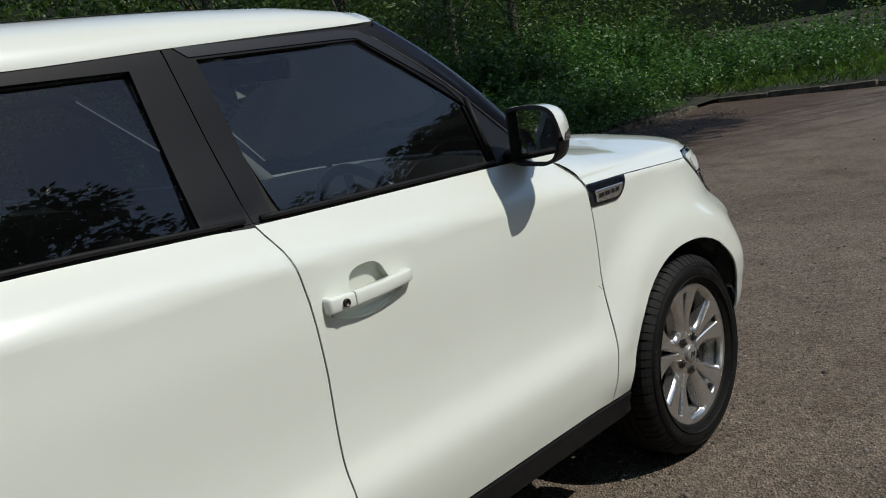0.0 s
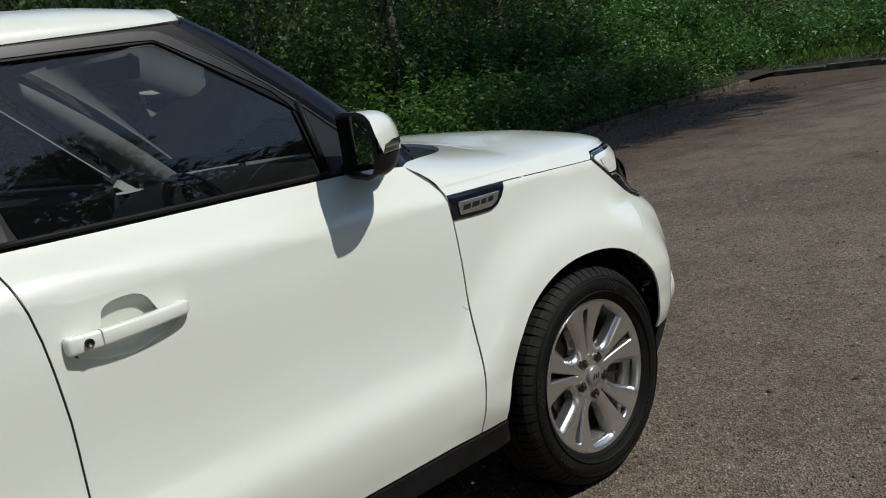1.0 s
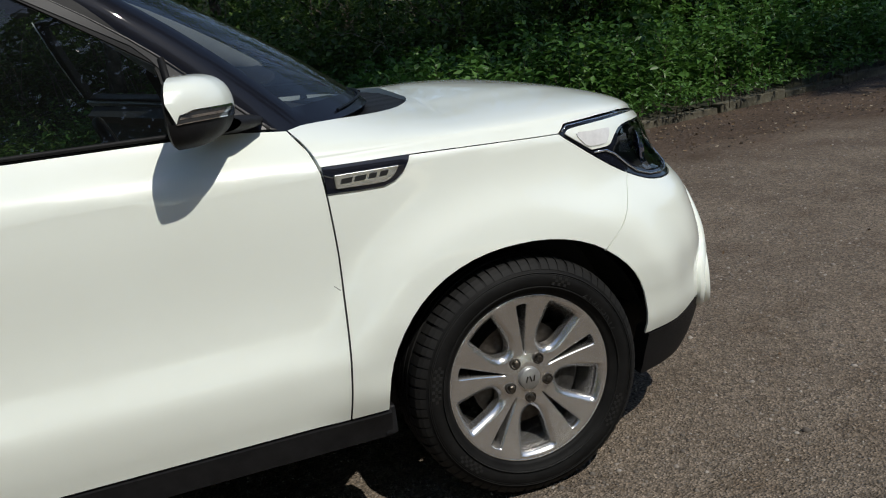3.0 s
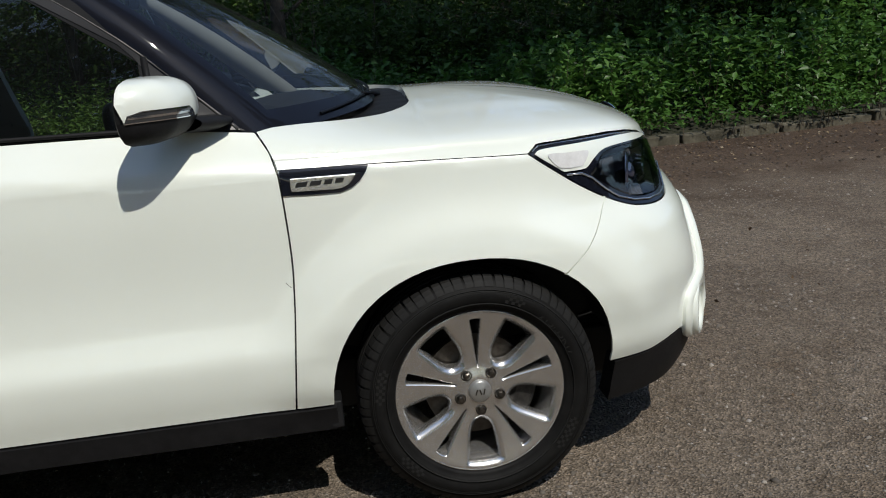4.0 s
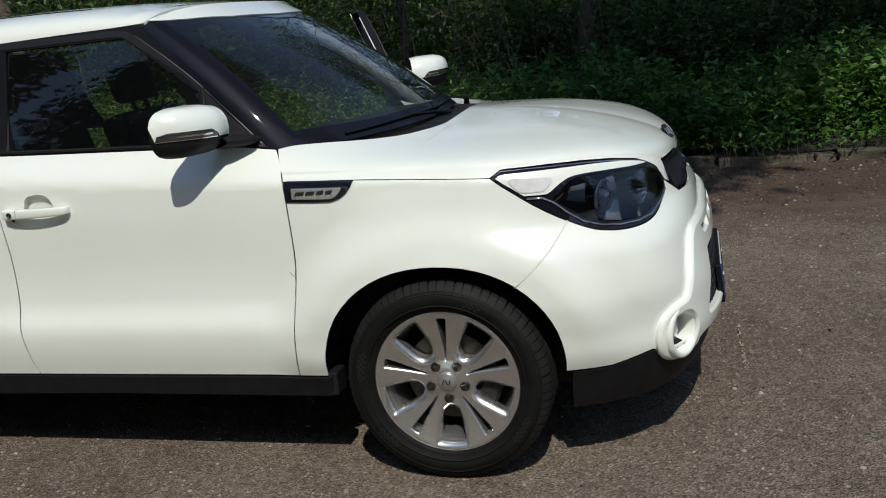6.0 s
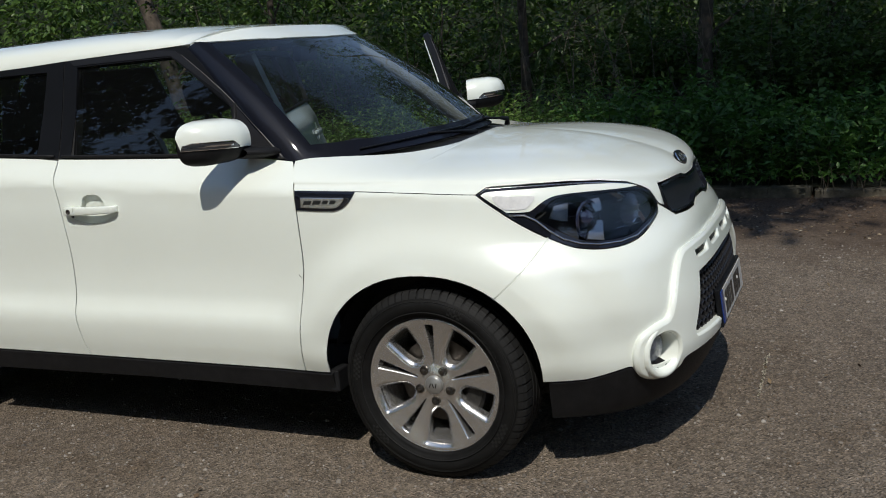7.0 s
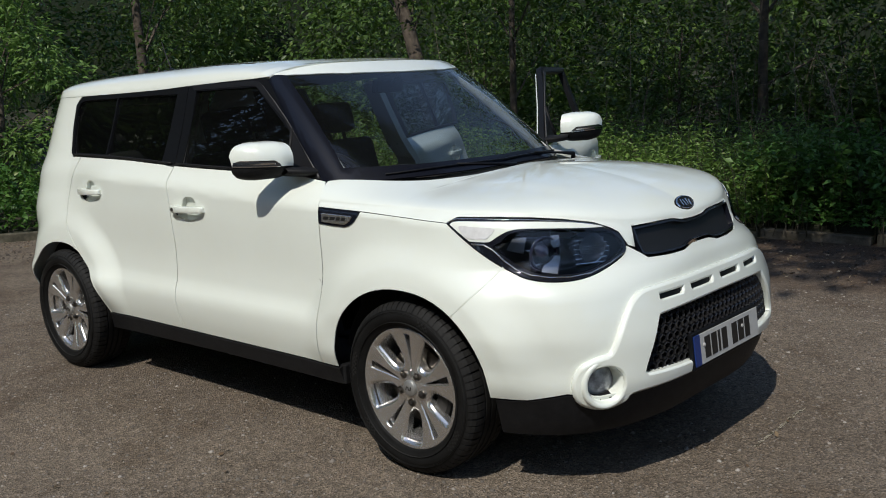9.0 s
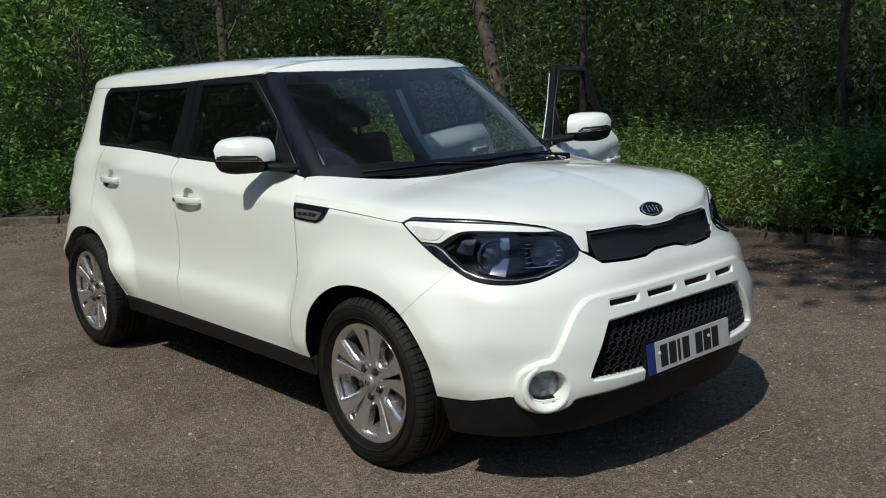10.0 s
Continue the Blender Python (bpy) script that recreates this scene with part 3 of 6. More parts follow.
REAR_PANE = [(-0.50, 1.10), (0.50, 1.10), (0.54, 1.40), (-0.54, 1.40)]
patch("tailgate", lambda u, z: skin(QR - 0.85 * math.pi / 2 + u, z) if u >= 0 else skin(2 * QC - (QR - 0.85 * math.pi / 2 - u), z),
      [(-0.56, 0.37), (0.56, 0.37), (0.58, 0.9), (0.66, 1.40), (0.70, 1.475), (-0.70, 1.475), (-0.66, 1.40), (-0.58, 0.9)], PAINT, car, size=0.06, holes=[REAR_PANE])
patch("rear_screen", lambda u, z: skin(QR - 0.85 * math.pi / 2 + u, z) if u >= 0 else skin(2 * QC - (QR - 0.85 * math.pi / 2 - u), z), REAR_PANE, PRIVACY_GLASS, car, "dark rear window", lip=0, size=0.08)

# front bumper
bumper_half = [arch(0.0, 52.5, 60, 1)[0]] + lamp_front[::-1] + [(0.905, 0.826), (0.925, 0.815), (0.955, 0.797), (1.08, 0.791), (1.19, 0.792), (1.26, 0.806), (QC, 0.807)]
bumper_low = [(QC, 0.385), (1.10, 0.385), (0.86, 0.38), (0.70, 0.365), (0.60, 0.385), (0.48, 0.362)] + arch(0.0, 3.6, 52, 9)
outline = bumper_half + mirrored(bumper_half)[::-1][1:] + mirrored(bumper_low)[::-1] + bumper_low[1:]
MESH_HALF = [(0.912, 0.606), (0.926, 0.620), (0.95, 0.623), (1.10, 0.629), (QC, 0.631)], [(QC, 0.404), (1.1, 0.408), (0.868, 0.413), (0.847, 0.422), (0.842, 0.452)]
MESH_HOLE = spline(MESH_HALF[0] + mirrored(MESH_HALF[0][:-1])[::-1] + mirrored(MESH_HALF[1][1:])[::-1] + MESH_HALF[1], 3, True)
FOG_Q, FOG_Z = 0.712, 0.415


def oval(cq, cz, rq, rz, n=28):
    return [(cq + rq * math.cos(2 * math.pi * i / n), cz + rz * math.sin(2 * math.pi * i / n)) for i in range(n)]


fog_holes = [oval(FOG_Q, FOG_Z, 0.066, 0.068), mirrored(oval(FOG_Q, FOG_Z, 0.066, 0.068))[::-1]]
bumper = patch("front_bumper", skin, outline, PAINT, car, holes=[MESH_HOLE, *fog_holes], lip=0.006, gap=0.0014, size=0.022)
lip_half = [(0.37, 0.353), (0.48, 0.358), (0.60, 0.381), (0.70, 0.361), (0.86, 0.376), (1.10, 0.381), (QC, 0.381)]
lip_low = [(QC, 0.235), (0.9, 0.225), (0.6, 0.215), (0.38, 0.215)]
patch("bumper_lip", skin, lip_half + mirrored(lip_half)[::-1][1:] + mirrored(lip_low)[::-1] + lip_low[1:], BLACK_PLASTIC, car, "black plastic bumper lip", lip=0.05)

# raised surround of the lower grille, with four slots above and a round seat for each fog lamp
trim_half = [(QC, 0.699), (1.10, 0.698), (0.90, 0.694), (0.845, 0.680), (0.805, 0.640), (0.765, 0.565), (0.735, 0.510), (0.690, 0.497), (0.640, 0.470), (0.622, 0.420), (0.632, 0.370),
             (0.670, 0.342), (0.720, 0.334), (0.775, 0.350), (0.800, 0.376), (0.90, 0.382), (1.10, 0.386), (QC, 0.386)]
trim_outline = spline(trim_half, 3)
trim_outline = trim_outline + mirrored(trim_outline)[::-1][1:-1]
SLOTS = []
for y0, y1 in ((-0.395, -0.245), (-0.195, -0.030), (0.030, 0.195), (0.245, 0.395)):
    qa, qb = (0.85 * (math.pi / 2 + math.atan2(y, 0.79)) for y in (y0, y1))
    SLOTS.append([(qa - 0.006, 0.682), (qb + 0.004, 0.682), (qb + 0.001, 0.662), (qb - 0.012, 0.651), (qa + 0.004, 0.651), (qa - 0.006, 0.660)])
trim = patch("grille_surround", skin, trim_outline, PAINT, car, holes=[inset(tidy(MESH_HOLE), 0.006), *SLOTS, *fog_holes], size=0.022, gap=0.0, proud=0.019, lip=0.03, chamfer=[(0.013, 0.009)] + [(0.007, 0.008)] * 7)
for s in SLOTS:
    patch("slot", skin, s, SATIN_BLACK, trim, proud=0.004, lip=0, gap=0.0)

# honeycomb of the lower grille
patch("grille_backing", skin, MESH_HOLE, SHADOW_BLACK, trim, proud=-0.045, lip=0)
bm = bmesh.new()
cell = 0.036
for row in range(-1, 9):
    for col in range(0, 34):
        q = 0.80 + col * cell + (cell / 2 if row % 2 else 0)
        z = 0.405 + row * cell * 0.82
        if not crossings(np.array([q]), np.array([z]), [inset(tidy(MESH_HOLE), 0.004)])[0]:
            continue
        outer, inner, sunk = [], [], []
        for i in range(6):
            a = radians(60 * i + 30)
            for r, d, keep in ((0.0205, -0.012, outer), (0.0145, -0.004, inner), (0.0125, -0.035, sunk)):
                p = (q + r * math.cos(a), z + r * math.sin(a) * 0.95)
                c = skin(*p)
                n = Vector((math.sin(min(q, 2 * QC - q) / 0.85), (-1 if q < QC else 1) * math.cos(min(q, 2 * QC - q) / 0.85), 0))
                keep.append(bm.verts.new(c + n * d))
        for i in range(6):
            k = (i + 1) % 6
            bm.faces.new([outer[i], outer[k], inner[k], inner[i]])
            bm.faces.new([inner[i], inner[k], sunk[k], sunk[i]])
part("honeycomb", bm, material("grille_black", (0.018, 0.018, 0.020), 0.28), trim, "black honeycomb mesh")

# fog lamps
FOG_GLASS = varied("fog_glass", (0.10, 0.11, 0.12), (0.42, 0.44, 0.46), 30, 0.06, coat=1.0)
BEZEL = material("lamp_silver", (0.6, 0.6, 0.62), 0.16, 0.95)
for side in (-1, 1):
    q = FOG_Q if side < 0 else 2 * QC - FOG_Q
    c = skin(q, FOG_Z)
    n = Vector((0.87, side * 0.49, 0.0)).normalized()
    m = Matrix.Translation(c - n * 0.018) @ n.to_track_quat("Z", "Y").to_matrix().to_4x4()
    bm = bmesh.new()
    lathe(bm, [(0.088, -0.006), (0.090, 0.018), (0.086, 0.031), (0.077, 0.034), (0.068, 0.027), (0.058, -0.012), (0.054, -0.034)], 40, "z")
    bm.transform(m)
    seat = part("fog_lamp", bm, PAINT, car, "white fog lamp surround with clear lens", smooth=True)
    bm = bmesh.new()
    lathe(bm, [(0.052, -0.040), (0.047, -0.048), (0.042, -0.066), (0.022, -0.094), (0.0, -0.098)], 32, "z")
    bm.transform(m)
    part("reflector", bm, BEZEL, seat, smooth=True)
    bm = bmesh.new()
    lathe(bm, [(0.0560, -0.032), (0.052, -0.022), (0.036, -0.014), (0.0, -0.011)], 32, "z")
    bm.transform(m)
    part("lens", bm, FOG_GLASS, seat, smooth=True)

# number plate: plain bars in place of its writing
PLATE = varied("plate_white", (0.42, 0.42, 0.41), (0.50, 0.50, 0.48), 25, 0.35)
BLUE = material("plate_blue", (0.012, 0.035, 0.17), 0.35)
INK = material("plate_black", (0.012, 0.012, 0.012), 0.4)
tilt = pose(0.846, 0, 0.448, 0, -6, 0)
bm = bmesh.new()
box(bm, (-0.022, -0.268, -0.068), (-0.004, 0.268, 0.066), 0.004, tilt)
plate = part("number_plate", bm, SATIN_BLACK, car, "white front number plate with blue band")
bm = bmesh.new()
box(bm, (-0.004, -0.215, -0.0555), (0.0, 0.26, 0.0555), 0.001, tilt)
part("plate_face", bm, PLATE, plate)
bm = bmesh.new()
box(bm, (-0.004, -0.26, -0.0555), (0.0002, -0.2155, 0.0555), 0.001, tilt)
part("plate_band", bm, BLUE, plate)
for y, w in ((-0.168, 0.042), (-0.115, 0.042), (-0.075, 0.016), (-0.032, 0.042), (0.052, 0.044), (0.106, 0.046), (0.160, 0.042)):
    bm = bmesh.new()
    box(bm, (0.0, y - w / 2 + 0.004, -0.0395), (0.0012, y + w / 2 + 0.004, 0.0395), 0.0, tilt)
    part("plate_bar", bm, INK, plate)
for y in (-0.19, 0.12):
    bm = bmesh.new()
    lathe(bm, [(0.0075, 0), (0.006, 0.004), (0, 0.005)], 12, "z")
    bm.transform(tilt @ pose(0.0005, y, 0.012, 0, 90, 0))
    part("plate_screw", bm, PLATE, plate)

# nose grille: black frame, recessed dark mesh
NET_BLACK = varied("net_black", (0.004, 0.004, 0.004), (0.010, 0.010, 0.011), 200, 0.5, 0.6, 0.002, fine=260)
ng = patch("nose_grille", skin, GRILLE, GLOSS_BLACK, car, "glossy black nose grille", holes=[inset(tidy(GRILLE), 0.011)], proud=0.002, lip=0.02, size=0.02)
patch("grille_recess", skin, GRILLE, NET_BLACK, ng, proud=-0.016, lip=0)
# ---- headlamps ----
LAMP_BRIGHT = material("lamp_bright", (0.36, 0.37, 0.40), 0.22, 0.7)
LAMP_DARK = material("lamp_dark", (0.007, 0.008, 0.014), 0.3, spec=0.25)
REFLECTOR_WHITE = varied("reflector_white", (0.62, 0.62, 0.62), (0.72, 0.72, 0.72), 60, 0.25, 0.3, 0.0006, fine=300)
STRIP = spline([(0.205, 0.950), (0.205, 0.950), (0.236, 0.959), (0.38, 0.958), (0.52, 0.953), (0.64, 0.943), (0.735, 0.928), (0.775, 0.918), (0.775, 0.918), (0.70, 0.921), (0.58, 0.929), (0.48, 0.933), (0.428, 0.929),
                (0.392, 0.914), (0.365, 0.897), (0.345, 0.892), (0.285, 0.894), (0.285, 0.894)], 4)
MARKER = spline([(0.243, 0.944), (0.30, 0.942), (0.364, 0.938), (0.374, 0.930), (0.352, 0.906), (0.338, 0.901), (0.295, 0.902), (0.268, 0.909)], 4, True)
BULB = spline([(0.374, 0.874), (0.40, 0.892), (0.43, 0.917), (0.49, 0.926), (0.60, 0.921), (0.72, 0.912), (0.785, 0.903), (0.822, 0.884), (0.842, 0.858), (0.842, 0.842), (0.82, 0.826), (0.75, 0.803), (0.68, 0.786),
               (0.60, 0.783), (0.52, 0.791), (0.46, 0.816), (0.41, 0.849)], 4, True)
CHROME_LINE = [(0.290, 0.886), (0.337, 0.883), (0.370, 0.866), (0.408, 0.832), (0.450, 0.802), (0.50, 0.784), (0.56, 0.775), (0.63, 0.773), (0.70, 0.779), (0.78, 0.801), (0.842, 0.826)]
CHROME_TOP = [(0.20, 0.957), (0.224, 0.968), (0.38, 0.966), (0.50, 0.961), (0.614, 0.950), (0.735, 0.930), (0.80, 0.907)]
for flip in (False, True):
    g = mirrored if flip else (lambda p: p)
    body = patch("headlamp", skin, g(LAMP), GLOSS_BLACK, car, "black headlamp with white upper strip and clear lens", holes=[g(BULB)], proud=0.000, size=0.02, lip=0.02)
    patch("white_strip", skin, g(STRIP), PAINT, body, proud=0.004, lip=0.004, size=0.02, gap=0.0)
    patch("side_marker", skin, g(MARKER), REFLECTOR_WHITE, body, "pale patterned reflector", proud=0.0062, lip=0.002, size=0.02, gap=0.0)
    patch("lamp_bowl", skin, g(BULB), LAMP_DARK, body, proud=-0.075, lip=0, size=0.02, gap=0.0)
    patch("lens", skin, g(BULB), LENS_GLASS, body, proud=0.003, lip=0, size=0.02, gap=0.0)
    bm = bmesh.new()
    tube(bm, [skin(*p) + Vector((0.003, -0.003 if not flip else 0.003, 0)) for p in g(CHROME_LINE)], 0.003, 6)
    part("bright_line", bm, BEZEL, body, smooth=True)
    bm = bmesh.new()
    tube(bm, [skin(*p) + Vector((0.001, -0.001 if not flip else 0.001, 0.001)) for p in g(CHROME_TOP)], 0.0022, 6)
    part("top_line", bm, BEZEL, body, smooth=True)
    s = 1 if flip else -1
    for cq, cz, r, kind in ((0.56, 0.845, 0.050, 0), (0.735, 0.850, 0.044, 1)):
        q = 2 * QC - cq if flip else cq
        n = Vector((0.93, s * 0.36, 0)).normalized()
        m = Matrix.Translation(skin(q, cz) - n * 0.028) @ n.to_track_quat("Z", "Y").to_matrix().to_4x4()
        bm = bmesh.new()
        if kind == 0:
            lathe(bm, [(r * 1.25, 0.004), (r * 1.12, 0.012), (r, 0.0), (r * 0.92, 0.002), (r * 0.7, 0.016), (r * 0.4, 0.025), (0.0, 0.029)], 32, "z")
            bm.transform(m)
            part("projector", bm, material("projector_glass", (0.02, 0.025, 0.05), 0.03, 0.0, 1.0), body, smooth=True)
        else:
            lathe(bm, [(r * 1.2, 0.004), (r, 0.0), (r * 0.75, -0.03), (r * 0.3, -0.045), (0.0, -0.046)], 32, "z")
            bm.transform(m)
            part("reflector", bm, BEZEL, body, smooth=True)
            for k in range(5):
                bm = bmesh.new()
                box(bm, (-0.046, -0.032 + k * 0.016, -0.002), (0.046, -0.029 + k * 0.016, 0.010), 0.0, m)
                part("fin", bm, BEZEL, body)
    bm = bmesh.new()
    q0 = 0.475
    qs = [(0.455, 0.862), (0.545, 0.858), (0.56, 0.815), (0.50, 0.805)]
    vs = []
    for p in g(qs):
        c = skin(*p)
        vs.append(bm.verts.new(c - Vector((math.sin(0.6), s * math.cos(0.6), 0)) * 0.018))
    bm.faces.new(vs if not flip else vs[::-1])
    bmesh.ops.solidify(bm, geom=list(bm.faces), thickness=0.004)
    part("reflector_plate", bm, BEZEL, body)
    # chrome facets beside the projector, and fine bright fins over the inner half
    for k, quad in enumerate(([(0.415, 0.866), (0.438, 0.904), (0.485, 0.908), (0.475, 0.852)], [(0.570, 0.910), (0.603, 0.912), (0.606, 0.872), (0.573, 0.868)], [(0.535, 0.798), (0.590, 0.790), (0.605, 0.842), (0.560, 0.845)])):
        patch("facet", skin, g(quad), LAMP_BRIGHT, body, proud=-0.010 - 0.004 * k, lip=0.012, size=0.02, gap=0.0, thick=True)
    for k in range(6):
        z = 0.812 + 0.015 * k
        patch("lamp_fin", skin, g([(0.665, z), (0.815 - 0.010 * abs(k - 3), z), (0.815 - 0.010 * abs(k - 3), z + 0.0025), (0.665, z + 0.0025)]), BEZEL, body, proud=-0.034, lip=0.02, size=0.03, gap=0.0, thick=True)

# badge on each wing: black blade with a silver plaque and plain dark bars
for flip in (False, True):
    g = mirrored if flip else (lambda p: p)
    blade = [(-0.463, 0.983), (-0.236, 0.974), (-0.245, 0.958), (-0.262, 0.937), (-0.285, 0.921), (-0.315, 0.912), (-0.380, 0.914), (-0.460, 0.919)]
    wing = (left if flip else right)["fender"]
    badge = patch("wing_badge", skin, g(blade), GLOSS_BLACK, wing, "glossy black blade with silver plaque", proud=0.004, lip=0.006, size=0.02, gap=0.001)
    plaque = spline([(-0.436, 0.960), (-0.436, 0.960), (-0.275, 0.955), (-0.275, 0.955), (-0.288, 0.938), (-0.305, 0.928), (-0.33, 0.925), (-0.436, 0.930), (-0.436, 0.930)], 3)
    silver = patch("wing_plaque", skin, g(plaque), ALLOY, wing, "silver plaque", proud=0.010, lip=0.007, size=0.02, gap=0.0, chamfer=0.002)
    for x0, x1 in ((-0.424, -0.396), (-0.389, -0.361), (-0.353, -0.333), (-0.325, -0.305)):
        bar = [(x0 - 0.003, 0.938), (x1 - 0.003, 0.938), (x1 + 0.003, 0.950), (x0 + 0.003, 0.950)]
        patch("badge_bar", skin, g(bar), INK, wing, proud=0.0112, lip=0.001, size=0.02, gap=0.0)

# a thin filler keeps the joint between wing and bumper shallow
for flip in (False, True):
    g = mirrored if flip else (lambda p: p)
    ends = arch(0.0, 52.5, 60, 1)[0], BUMP_TOP
    run = [(ends[0][0] + (ends[1][0] - ends[0][0]) * k / 10, ends[0][1] + (ends[1][1] - ends[0][1]) * k / 10) for k in range(11)]
    bm = bmesh.new()
    tube(bm, [skin(*p) - Vector((0.5, -0.85 if not flip else 0.85, 0)) * 0.0045 for p in g(run)], 0.0036, 6)
    part("joint_filler", bm, PAINT, car, smooth=True)
    bm = bmesh.new()
    tube(bm, [skin(*p) + Vector((0, 0.0085 if not flip else -0.0085, 0)) for p in g([(front_cut(z) + 0.0035, z) for z in (0.975, 0.99, 1.005, 1.02, 1.035, 1.05, 1.062)])], 0.0062, 6)
    part("joint_filler", bm, PAINT, car, smooth=True)

# ---- side glass ----
FRAME_F = belt_run(-0.525, -1.566)[::-1] + [(-0.600, 1.166), (-0.737, 1.280), (-0.945, 1.455), (-0.985, 1.487), (-1.003, 1.500), (-1.3, 1.496), (-1.60, 1.489)]
GLASS_F = spline([(-1.505, 1.132), (-1.505, 1.132), (-0.768, 1.112), (-0.768, 1.112), (-0.775, 1.20), (-0.784, 1.262), (-0.80, 1.282), (-1.035, 1.442), (-1.065, 1.459), (-1.11, 1.461), (-1.525, 1.457), (-1.525, 1.457), (-1.512, 1.30), (-1.505, 1.132)], 3)[:-1]
FRAME_R = belt_run(-2.60, -1.566) + [(-1.60, 1.489), (-1.9, 1.484), (-2.60, 1.474), (-2.655, 1.45), (-2.69, 1.42), (-2.675, 1.30), (-2.63, 1.17)]
GLASS_R = [(-2.222, 1.164), (-1.684, 1.139), (-1.688, 1.449), (-1.94, 1.449), (-2.242, 1.446)]
GLASS_Q = spline([(-2.24, 1.165), (-2.24, 1.165), (-2.26, 1.445), (-2.26, 1.445), (-2.57, 1.440), (-2.645, 1.41), (-2.645, 1.30), (-2.60, 1.175), (-2.56, 1.170), (-2.24, 1.165)], 3)[:-1]


def pane(q, z):
    """The side glass: straight from belt to roof, with a slight bulge."""
    t = (z - 1.16) / 0.30
    p = skin(q, 1.16).lerp(skin(q, 1.46), t)
    return p + Vector((0, (1 if q > QC else -1) * 0.004 * 4 * t * (1 - t), 0))


